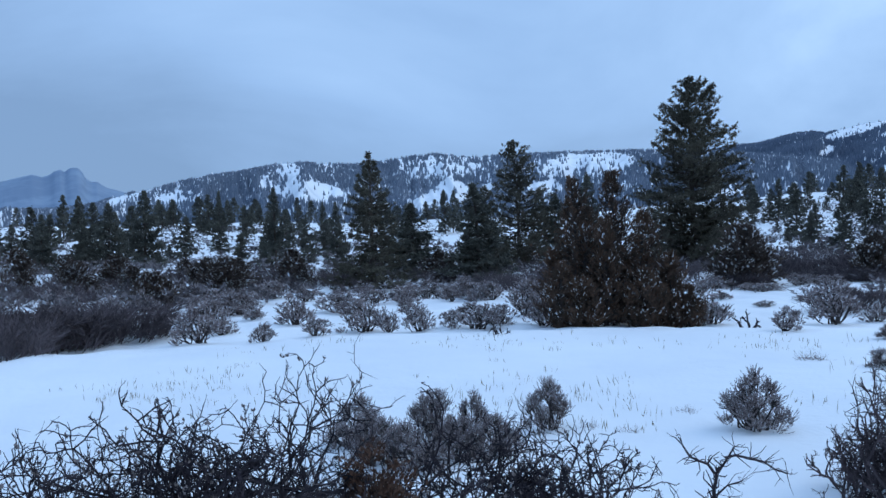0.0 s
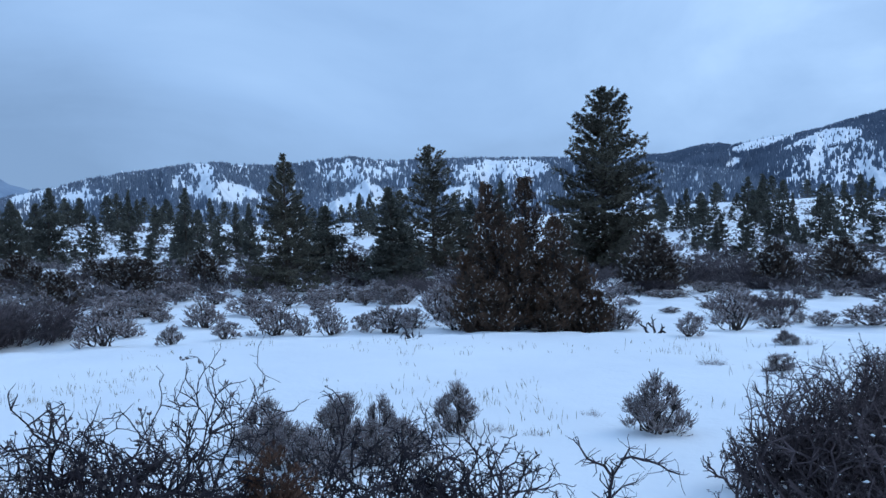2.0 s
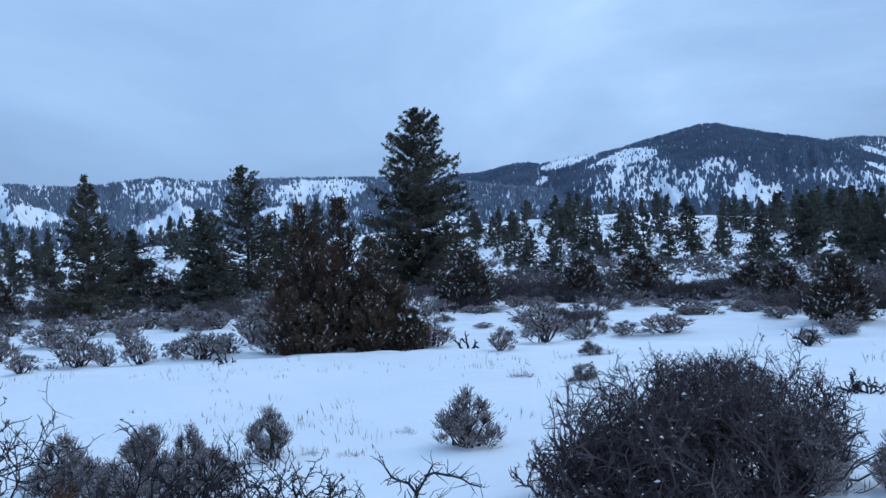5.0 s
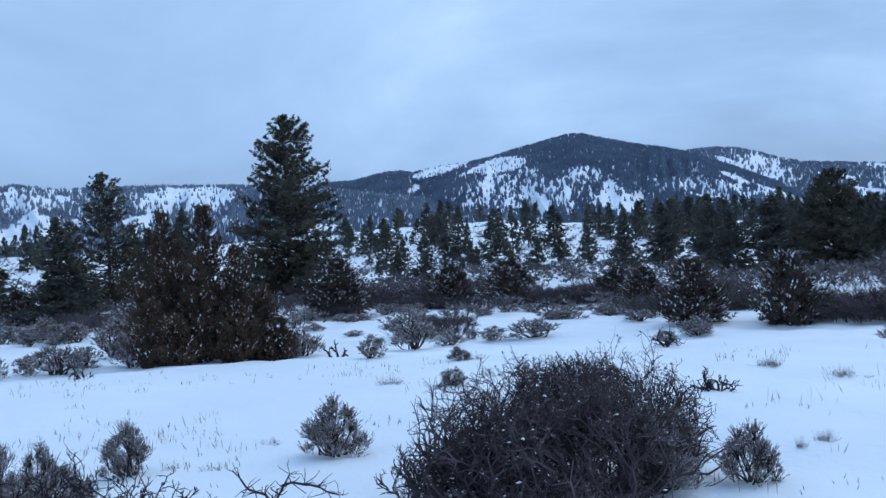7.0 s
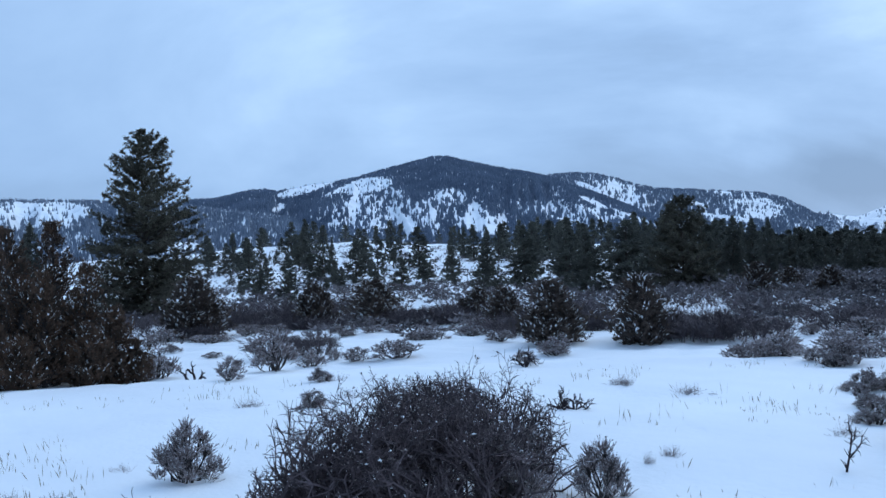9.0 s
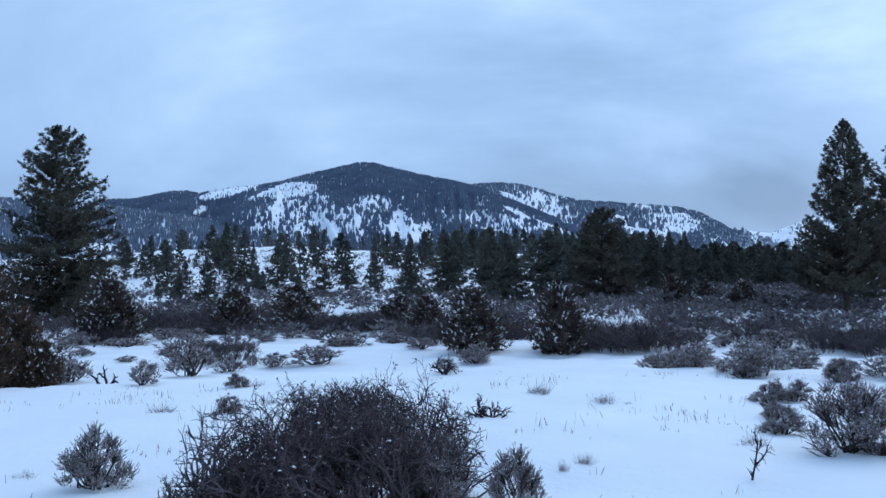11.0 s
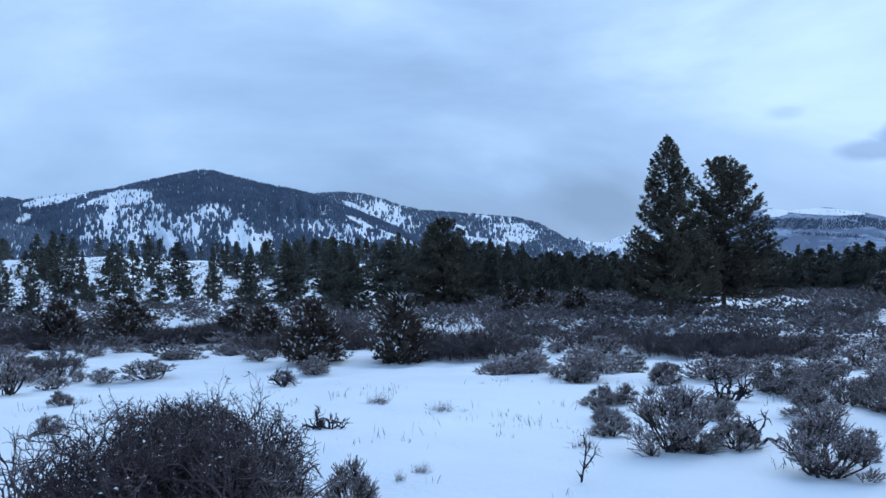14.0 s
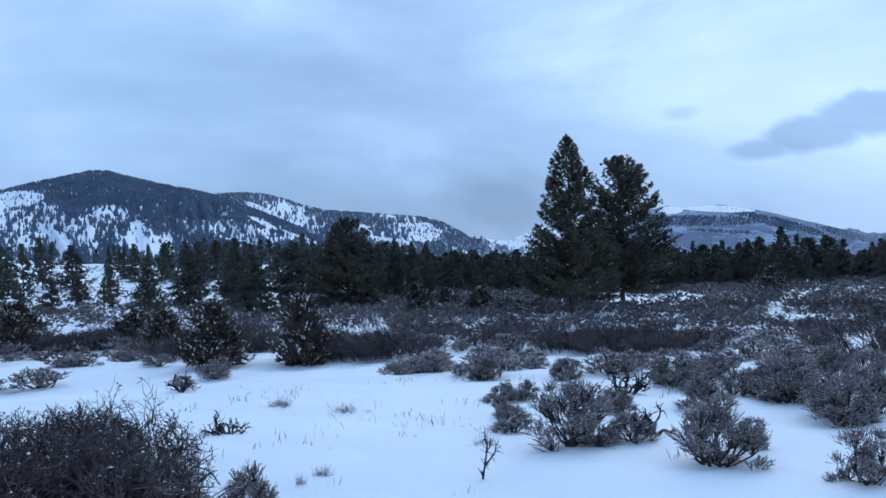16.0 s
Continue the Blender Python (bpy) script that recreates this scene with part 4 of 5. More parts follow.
# ------------------------------------------------------------ the woods behind
rng = np.random.default_rng(77)
shapes = ((101, 1.05, 0.0, 0.9), (102, 0.95, 0.08, 0.8), (103, 0.8, 0.03, 0.8), (104, 1.2, 0.05, 0.9), (105, 0.9, 0.14, 0.7), (106, 1.1, 0.0, 0.95))
near_models = [make_pine("pine_tree", 9.0, 2.0, s, M_FAR_NEEDLE, tip=tp * 0.92, bare=b, whorls=24, arms=6, twigs=5, needles=9, leaf=0.32, width=0.11, ragged=0.3, foot=ft, side_twigs=False, inside=0.8, snow=0.4)
               for s, tp, b, ft in shapes]
far_models = [make_pine("pine_tree", 9.0, 2.0, s + 20, M_FAR_NEEDLE, tip=tp * 0.92, bare=b, whorls=19, arms=5, twigs=3, needles=6, leaf=0.42, width=0.22, ragged=0.3, foot=ft, side_twigs=False, inside=0.9)
              for s, tp, b, ft in shapes]
deep_models = [make_pine("pine_tree", 9.0, 2.0, s + 40, M_FAR_NEEDLE, tip=tp * 0.92, bare=b, whorls=14, arms=4, twigs=2, needles=4, leaf=0.6, width=0.36, ragged=0.3, foot=ft, side_twigs=False)
               for s, tp, b, ft in shapes]
models = near_models + far_models + deep_models
for m_ in models:
    tagged(m_, "dark green pine in a snowy stand of trees", "tree", "pines of the woods")


def wood_pine(x, y, h, w):
    """A pine of the woods of that height and width, standing at x, y."""
    ob = (near_models if math.hypot(x, y) < 112 else far_models)[rng.integers(6)]
    c = copy_thing(ob, pose(0, 0, 0))
    k = max(0.17 * h, w * 0.72) * rng.uniform(0.85, 1.1) / 2.0
    c.matrix_basis = pose(x, y, float(ground(x, y)) - 0.1, 0, 0, rng.uniform(0, 360)) @ Matrix.Diagonal((k, k, h / 9.0, 1))


def wood(count, az0, az1, d0, d1, h0, h1):
    for _ in range(count):
        x, y = polar(rng.uniform(az0, az1), rng.uniform(d0, d1))
        h = rng.uniform(h0, h1)
        wood_pine(x, y, h, h * rng.uniform(*((0.34, 0.5) if az1 < 55 else (0.3, 0.6))))


def mesh_arrays(ob):
    """Vertices and triangles of a mesh object."""
    me = ob.data
    v = np.empty(len(me.vertices) * 3, dtype=np.float32)
    f = np.empty(len(me.loops), dtype=np.int32)
    me.vertices.foreach_get("co", v)
    me.loops.foreach_get("vertex_index", f)
    return v.reshape(-1, 3), f.reshape(-1, 3)


far_spots = []


def deep_wood(count, az0, az1, d0, d1, h0, h1):
    """Trees too far off to tell apart: kept for one joined wood."""
    for _ in range(count):
        h = rng.uniform(h0, h1)
        far_spots.append((*polar(rng.uniform(az0, az1), rng.uniform(d0, d1)), h, h * rng.uniform(*((0.34, 0.5) if az1 < 55 else (0.3, 0.6)))))


def join_wood():
    root = tagged(empty("pine_woods", 0, 0), "dark pine woods on a low snowy rise", "trees", kind="stuff")
    for part_name, mat_ in (("crown", M_FAR_NEEDLE), ("trunk", M_BARK)):
        g = np.random.default_rng(55)
        b_ = Bits()
        src = [mesh_arrays(o) for m_ in deep_models for o in m_.children if o.name.split(".")[0] == part_name]
        for x, y, h, w in far_spots:
            v, f = src[g.integers(len(src))]
            k, t_ = max(0.17 * h, w * 0.72) * g.uniform(0.85, 1.1) / 2.0, g.uniform(0, 6.28)
            c, s_ = math.cos(t_) * k, math.sin(t_) * k
            b_.add(v @ np.array([[c, s_, 0], [-s_, c, 0], [0, 0, h / 9.0]]) + [x, y, float(ground(x, y)) - 0.1], f)
        tagged(mesh_object(part_name, *b_.arrays(), mat_, root), kind="stuff")


wood_pine(-59.7, 147.8, 7.4, 2.3)
wood_pine(-70.1, 180.7, 7.5, 2.1)
wood_pine(-68.7, 184.4, 6.2, 2.8)
wood_pine(-37.5, 98.2, 4.7, 1.9)
wood_pine(-34.4, 96.6, 7.0, 2.3)
wood_pine(-49.6, 143.6, 4.6, 1.3)
wood_pine(-41.0, 123.6, 6.7, 2.4)
wood_pine(-32.1, 100.8, 8.3, 2.9)
wood_pine(-57.7, 193.4, 5.1, 2.4)
wood_pine(-56.1, 196.0, 5.3, 2.7)
wood_pine(-32.6, 111.6, 2.1, 1.5)
wood_pine(-30.0, 108.7, 5.3, 2.2)
wood_pine(-44.2, 172.0, 6.4, 2.8)
wood_pine(-38.8, 156.2, 6.6, 2.9)
wood_pine(-41.2, 173.2, 7.5, 1.3)
wood_pine(-45.5, 199.8, 6.2, 2.0)
wood_pine(-28.3, 119.1, 4.4, 1.9)
wood_pine(-23.5, 108.8, 3.0, 1.6)
wood_pine(-42.3, 199.8, 4.5, 1.7)
wood_pine(-44.6, 218.5, 5.1, 1.9)
wood_pine(-43.4, 222.4, 4.8, 1.9)
wood_pine(-15.4, 86.1, 7.4, 2.0)
wood_pine(-27.3, 177.4, 7.0, 2.4)
wood_pine(-29.2, 175.9, 4.8, 1.9)
wood_pine(-13.4, 92.5, 4.8, 1.5)
wood_pine(-13.2, 103.1, 6.1, 1.8)
wood_pine(-9.1, 79.9, 5.7, 1.6)
wood_pine(-7.9, 168.6, 4.8, 2.2)
wood_pine(-3.2, 92.1, 4.7, 1.4)
wood_pine(-3.6, 219.6, 4.6, 1.9)
wood_pine(0.4, 165.1, 7.7, 2.0)
wood_pine(1.8, 168.0, 7.4, 1.4)
wood_pine(3.0, 175.6, 5.8, 1.5)
wood_pine(-55.9, 133.4, 5.2, 2.6)
wood_pine(-52.7, 120.7, 6.3, 2.9)
wood_pine(54.8, 167.4, 5.1, 2.6)
wood_pine(47.8, 133.8, 6.0, 2.4)
wood_pine(55.1, 147.3, 3.8, 1.5)
wood_pine(70.2, 200.5, 2.8, 1.5)
wood_pine(59.1, 151.9, 4.7, 1.8)
wood_pine(30.9, 78.8, 3.4, 1.3)
wood_pine(60.9, 149.1, 2.4, 1.0)
wood_pine(76.0, 183.4, 3.3, 1.7)
wood_pine(67.6, 158.4, 6.2, 2.9)
wood_pine(29.4, 69.0, 4.3, 1.5)
wood_pine(79.3, 178.0, 7.0, 3.0)
wood_pine(52.6, 112.7, 7.5, 2.4)
wood_pine(51.6, 114.0, 3.8, 2.3)
wood_pine(43.2, 87.9, 2.9, 1.2)
wood_pine(56.6, 118.3, 5.5, 1.1)
wood_pine(81.4, 158.8, 5.4, 2.4)
wood_pine(63.5, 121.7, 5.4, 1.7)
wood_pine(55.2, 102.3, 7.0, 1.8)
wood_pine(71.4, 127.4, 7.5, 2.3)
wood_pine(52.0, 90.9, 3.8, 1.8)
wood_pine(75.7, 126.8, 6.2, 3.6)
wood_pine(58.4, 96.7, 3.4, 2.0)
wood_pine(58.6, 90.7, 6.8, 1.7)
wood_pine(97.0, 146.2, 5.8, 2.1)
wood_pine(95.4, 140.6, 6.6, 2.7)
wood_pine(45.5, 64.7, 5.5, 1.7)
wood_pine(53.4, 70.1, 6.1, 2.9)
wood_pine(102.2, 141.2, 5.8, 2.1)
wood_pine(89.2, 114.5, 5.7, 1.7)
wood_pine(84.1, 102.4, 6.0, 1.8)
wood_pine(52.8, 63.2, 5.2, 2.0)
wood_pine(48.0, 55.1, 5.3, 2.2)
wood_pine(82.6, 90.7, 5.5, 1.9)
wood_pine(49.4, 52.1, 5.8, 2.6)
wood_pine(67.8, 68.6, 4.3, 1.7)
wood_pine(63.2, 55.7, 5.8, 1.3)
wood_pine(62.5, 53.3, 5.9, 1.7)
wood_pine(61.9, 50.7, 5.5, 1.4)
wood_pine(56.6, 45.0, 5.4, 1.3)
wood_pine(55.1, 49.5, 2.7, 1.3)
wood_pine(115.5, 37.3, 6.7, 2.6)
wood_pine(-2.1, 65.6, 5.2, 2.8)
wood_pine(2.1, 56.6, 6.1, 2.9)
wood_pine(10.0, 65.7, 6.8, 2.0)
wood_pine(8.7, 73.3, 5.6, 2.2)
wood_pine(-4.4, 74.5, 5.7, 2.2)
wood_pine(9.7, 92.9, 6.1, 2.2)
wood(8, -34, -25, 112, 170, 4.5, 6.8)
wood(16, -25, -5, 95, 190, 3.5, 6.2)
wood(12, 17, 36, 110, 200, 3.0, 6.0)
wood(30, 16, 36, 92, 190, 1.0, 2.2)
wood(18, -25, -4, 95, 190, 1.0, 2.2)
wood(14, 37, 49, 100, 165, 4.5, 6.8)
wood(56, 48, 63, 104, 135, 3.6, 5.0)
wood(96, 62, 88, 92, 120, 3.0, 4.1)
wood(14, 66, 72.5, 96, 128, 3.0, 4.0)
wood(34, 46, 60, 88, 106, 3.0, 4.4)
deep_wood(30, -34, 0, 210, 290, 4.5, 7)
deep_wood(10, 20, 36, 215, 280, 4, 6)
deep_wood(46, 35, 50, 130, 220, 5, 7.5)
deep_wood(90, 48, 63, 135, 190, 4.0, 5.6)
deep_wood(300, 62, 88, 100, 220, 2.4, 5.3)
deep_wood(90, 48, 63, 108, 150, 3.6, 5.0)
join_wood()
for m_ in models:
    drop_model(m_)

# round junipers between the brush
scrubs = [make_juniper("juniper_shrub", 1.0, 0.5, s, M_JUNIPER, leaders=3, sprays=130, along=9, spikes=8, leaf=0.06, squat=sq, snow=0.75, lump=0.013, rows=3) for s, sq in ((301, 0.8), (302, 0.65), (303, 0.95))]
for m_ in scrubs:
    tagged(m_, "dark rounded juniper with snow on its twigs", "shrub", "junipers of the brush")


def scrub_juniper(x, y, h, w):
    c = copy_thing(scrubs[rng.integers(3)], pose(0, 0, 0))
    k = w * 1.15
    c.matrix_basis = pose(x, y, float(ground(x, y)) - 0.05, 0, 0, rng.uniform(0, 360)) @ Matrix.Diagonal((k, k, h, 1))


scrub_juniper(78.9, 26.2, 1.84, 2.61)
scrub_juniper(-12.4, 53.5, 2.24, 3.66)
scrub_juniper(-14.1, 45.4, 1.91, 2.52)
scrub_juniper(15.2, 47.4, 3.05, 4.02)
scrub_juniper(23.5, 28.8, 2.5, 3.2)
scrub_juniper(25.8, 26.4, 2.75, 2.9)
scrub_juniper(21.5, 46.8, 2.56, 2.63)
scrub_juniper(26.7, 36.5, 2.07, 2.44)
scrub_juniper(23.8, 44.6, 2.12, 2.41)
scrub_juniper(28.2, 52.9, 2.3, 4.2)
scrub_juniper(29.3, 42.4, 1.8, 2.6)
scrub_juniper(52.8, 37.3, 2.12, 2.69)
scrub_juniper(53.2, 43.2, 2.46, 3.28)
scrub_juniper(-10.0, 61.8, 2.41, 2.96)
scrub_juniper(-0.3, 59.6, 2.14, 2.51)
scrub_juniper(-2.7, 66.7, 2.41, 2.41)
scrub_juniper(1.8, 58.6, 2.47, 2.46)
scrub_juniper(-34.6, 75.9, 2.74, 2.96)
scrub_juniper(-30.1, 74.8, 2.24, 2.54)
scrub_juniper(78.6, 26.2, 2.33, 2.62)
scrub_juniper(55.9, 42.7, 1.85, 2.42)
for _ in range(16):
    h_ = rng.uniform(1.3, 2.4)
    scrub_juniper(*polar(rng.uniform(-28, 8), rng.uniform(56, 78)), h_, h_ * rng.uniform(0.9, 1.4))
for m_ in scrubs:
    drop_model(m_)

# ------------------------------------------------------------ sagebrush
sages = [make_sage("sagebrush", s, M_SAGE) for s in (201, 202, 203, 204, 205)]
low_sages = [make_sage("sagebrush", s, M_SAGE, lobes=7, sprigs=10, leaf=0.044, low=True, snow=8) for s in (221, 222, 223)]
tiny_sages = [make_sage("sagebrush", s, M_SAGE, lobes=7, sprigs=3, leaves_each=3, leaf=0.27, slim=0.36, snow=0) for s in (231, 232, 233)]
far_sages = [make_sage("sagebrush", s, M_SAGE, lobes=30, sprigs=18, leaves_each=6, leaf=0.068, slim=0.34, snow=26, fine=False) for s in (211, 212, 213, 214)]
for m_ in sages + far_sages + low_sages + tiny_sages:
    tagged(m_, "grey sagebrush dusted with snow standing in a snowy field", "shrub", "sagebrush of the field")


def sage(x, y, h, w):
    """A sagebrush of that height and width."""
    near = math.hypot(x, y) < 27
    ob = low_sages[rng.integers(3)] if h < 0.3 and near else sages[rng.integers(5)] if near else far_sages[rng.integers(4)]
    c = copy_thing(ob, pose(0, 0, 0))
    # plants barely out of the snow are all sprigs, and those far to the east keep lower
    tall = h * (2.2 if near and h < 0.3 else 0.97 if near else 0.78 if x > 12 else 1.15)
    c.matrix_basis = pose(x, y, float(ground(x, y)) - 0.02, 0, 0, rng.uniform(0, 360)) @ Matrix.Diagonal((w, w, tall, 1))


sage(4.52, 13.94, 1.0, 1.1)
sage(-1.05, 12.9, 0.75, 1.0)
sage(0.1, 13.0, 0.7, 0.9)
sage(-0.5, 12.6, 0.7, 0.9)
sage(0.65, 13.1, 0.6, 0.8)
sage(1.55, 14.48, 0.85, 0.74)
sage(2.15, 14.38, 0.16, 0.31)
sage(2.66, 14.02, 0.10, 0.41)
sage(3.88, 15.43, 0.12, 0.44)
sage(7.91, 20.28, 0.15, 0.67)
sage(-1.43, 13.92, 0.82, 0.95)
sage(-0.29, 14.04, 0.84, 0.75)
sage(0.32, 13.81, 0.84, 0.7)
sage(-7.90, 29.30, 1.14, 1.79)
sage(-4.34, 31.13, 0.52, 1.07)
sage(-5.60, 28.42, 0.54, 0.84)
sage(-7.89, 33.03, 0.68, 1.16)
sage(-9.02, 41.01, 0.98, 1.49)
sage(-5.80, 35.55, 1.05, 1.64)
sage(-2.88, 32.69, 0.91, 1.71)
sage(-1.96, 32.19, 0.77, 0.81)
sage(-0.90, 32.42, 0.96, 1.12)
sage(1.03, 31.75, 0.78, 1.87)
sage(0.18, 32.79, 0.51, 0.94)
sage(1.97, 33.00, 0.62, 1.18)
sage(-4.63, 40.46, 0.73, 2.27)
sage(-3.43, 43.97, 0.58, 1.83)
sage(-1.87, 44.78, 0.62, 1.86)
sage(0.03, 45.83, 0.60, 1.91)
sage(1.65, 44.77, 0.67, 2.12)
sage(3.07, 36.47, 1.2, 1.93)
sage(3.33, 32.63, 0.98, 1.35)
sage(-13.51, 49.92, 0.80, 2.46)
sage(-10.17, 51.32, 0.68, 1.81)
sage(-11.49, 46.56, 0.71, 1.63)
sage(-7.12, 47.44, 0.66, 1.69)
sage(-14.18, 43.99, 0.94, 1.51)
sage(9.30, 25.76, 0.59, 0.94)
sage(11.63, 28.21, 1.05, 1.69)
sage(13.57, 29.66, 0.74, 1.05)
sage(14.27, 37.84, 0.32, 0.67)
sage(12.09, 35.81, 0.30, 0.89)
sage(11.39, 38.91, 0.35, 0.98)
sage(14.77, 44.08, 0.51, 2.43)
sage(8.49, 30.35, 0.86, 1.37)
sage(11.81, 43.45, 0.52, 1.24)
sage(16.66, 38.91, 0.52, 1.26)
sage(11.08, 23.36, 0.43, 0.71)
sage(11.50, 23.05, 0.23, 0.38)
sage(8.91, 19.16, 0.39, 0.78)
sage(15.37, 29.96, 0.65, 1.04)
sage(15.08, 30.94, 0.51, 0.53)
sage(16.72, 29.26, 0.84, 2.05)
sage(20.47, 24.93, 0.78, 1.10)
sage(8.49, 9.14, 0.83, 0.84)
sage(10.11, 9.92, 0.17, 0.19)
sage(10.64, 10.03, 0.18, 0.31)
sage(15.49, 16.30, 0.22, 0.54)
sage(15.80, 14.44, 0.20, 0.59)
sage(15.95, 13.95, 0.09, 0.21)
sage(22.91, 31.62, 0.59, 1.37)
sage(21.91, 41.00, 0.51, 1.21)
sage(20.13, 40.06, 0.53, 1.07)
sage(24.64, 36.89, 0.32, 1.02)
sage(22.91, 40.51, 0.47, 1.37)
sage(10.28, 19.90, 0.26, 0.60)
sage(7.79, 20.13, 0.15, 0.67)
sage(18.24, 44.96, 0.58, 1.73)
sage(14.62, 8.04, 1.17, 1.60)
sage(15.57, 9.90, 0.55, 0.87)
sage(14.85, 7.79, 0.44, 0.84)
sage(15.41, 7.29, 0.58, 1.02)
sage(14.33, 5.40, 1.02, 1.54)
sage(19.59, 7.66, 0.69, 1.38)
sage(21.68, 6.84, 0.90, 1.53)
sage(19.03, 4.69, 0.98, 1.46)
sage(14.20, 3.21, 0.79, 0.94)
sage(23.21, 9.97, 0.89, 1.69)
sage(23.59, 13.35, 0.69, 0.99)
sage(22.59, 15.37, 0.90, 1.50)
sage(27.11, 17.06, 0.80, 1.48)
sage(25.39, 20.43, 0.58, 0.88)
sage(15.55, 16.39, 0.22, 0.60)
sage(15.78, 14.47, 0.22, 0.57)
sage(10.64, 10.04, 0.19, 0.30)
sage(10.10, 9.93, 0.18, 0.18)
sage(17.24, 4.32, 0.11, 0.45)
sage(18.40, 9.35, 0.47, 0.86)
sage(15.69, 5.30, 0.54, 0.60)
sage(22.55, 16.35, 0.54, 0.65)
sage(26.29, 9.90, 0.72, 1.33)
sage(31.99, 11.16, 0.96, 1.58)
sage(27.06, 8.27, 0.85, 1.56)
sage(23.68, 6.28, 1.07, 1.30)
sage(23.16, 5.28, 1.02, 1.12)
sage(32.50, 21.23, 0.92, 2.02)
sage(36.04, 15.10, 0.89, 1.90)
sage(34.98, 10.00, 1.00, 1.45)
sage(20.26, 4.44, 0.87, 0.87)
sage(17.03, 22.09, 0.53, 0.79)
sage(20.67, 25.12, 0.82, 1.19)
sage(15.52, 16.38, 0.19, 0.64)
sage(14.14, 9.53, 0.23, 0.56)
sage(7.25, 9.45, 1.05, 1.4)
sage(18.33, 12.03, 0.47, 0.91)
sage(18.91, 11.81, 0.53, 0.79)
sage(22.20, 15.33, 0.74, 0.96)
sage(23.15, 13.21, 0.66, 0.98)
sage(22.66, 9.67, 0.69, 1.31)
sage(23.94, 9.29, 0.53, 1.06)
sage(22.02, 7.35, 0.99, 1.10)
sage(18.28, 9.00, 0.54, 0.72)
sage(17.03, 11.09, 0.45, 0.55)
sage(21.26, 6.44, 0.94, 1.70)
sage(19.87, 5.14, 1.03, 1.56)
sage(22.28, 9.13, 0.54, 1.14)
sage(22.12, 7.88, 0.62, 0.97)
# scattered brush between those
for _ in range(120):
    x, y = polar(rng.uniform(-32, 50), rng.uniform(38, 64))
    s_ = rng.uniform(0.4, 0.9)
    sage(x, y, s_, s_ * rng.uniform(1.3, 2.2))
for _ in range(84):
    d_ = rng.uniform(27, 62)
    x, y = polar(rng.uniform(50, 86), d_)
    s_ = rng.uniform(0.5, 1.0) * (1.0 if d_ < 42 else 0.7)
    sage(x, y, s_, s_ * rng.uniform(1.3, 2.2))


def by_twin_pines(x, y):
    return min(math.hypot(x - 50.0, y - 28.0), math.hypot(x - 61.0, y - 30.5)) < 3


def sage_flat(count, az0, az1, d0, d1, h0, h1):
    """Brush too far off to tell apart, as one piece."""
    vs, fs, n = [], [], 0
    src = [(np.array([v.co[:] for v in o.data.vertices]), np.array([p.vertices[:] for p in o.data.polygons])) for m_ in tiny_sages for o in m_.children if "foliage" in o.name]
    for _ in range(count):
        v, f = src[rng.integers(len(src))]
        x, y = polar(rng.uniform(az0, az1), rng.uniform(d0, d1))
        if wave(x * 0.6, y * 0.6) > 0.4 or by_twin_pines(x, y):
            continue
        h = rng.uniform(h0, h1)
        w = h * rng.uniform(1.4, 2.4)
        vs.append(v * [w, w, h] + [x, y, float(ground(x, y))])
        fs.append(f + n)
        n += len(v)
    ob = mesh_object("far_brush", np.concatenate(vs), np.concatenate(fs), M_BRUSH)
    tagged(ob, "grey snow dusted brush spread over flat ground", "brush", kind="stuff")


sage_flat(2100, 50, 88, 60, 125, 0.5, 0.95)
sage_flat(850, 50, 88, 44, 66, 0.45, 0.85)
sage_flat(600, 14, 40, 95, 200, 0.5, 1.0)
sage_flat(700, -26, 0, 95, 200, 0.5, 1.2)
sage_flat(120, -34, -9, 44, 62, 0.6, 1.1)
sage_flat(560, 43, 63, 62, 114, 0.7, 1.2)
sage_flat(160, -34, 50, 42, 60, 0.4, 0.8)
sage_flat(600, -34, 50, 58, 95, 0.6, 1.2)
sage_flat(1100, -34, 50, 92, 240, 0.4, 1.0)
for m_ in sages + far_sages + low_sages + tiny_sages:
    drop_model(m_)

# ------------------------------------------------------------ bare thickets further off
thickets = [make_thicket("bare_thicket", s) for s in (401, 402, 403)]
for m_ in thickets:
    tagged(m_, "dark leafless thicket of fine upright twigs", "shrub", "bare thickets")


def thicket(x, y, h, w):
    """A stand of bare thickets side by side, as wide as w."""
    n = max(1, round(w / (h * 1.15)))
    d = math.hypot(x, y)
    for i in range(n):
        o_ = (i - (n - 1) / 2) * w / n
        px, py = x + o_ * y / d + rng.normal(0, 0.15), y - o_ * x / d + rng.normal(0, 0.3)
        k = w / n * rng.uniform(1.4, 1.8)
        c = copy_thing(thickets[rng.integers(3)], pose(0, 0, 0))
        c.matrix_basis = pose(px, py, float(ground(px, py)) - 0.02, 0, 0, rng.uniform(0, 360)) @ Matrix.Diagonal((k, k, h * rng.uniform(0.85, 1.05), 1))


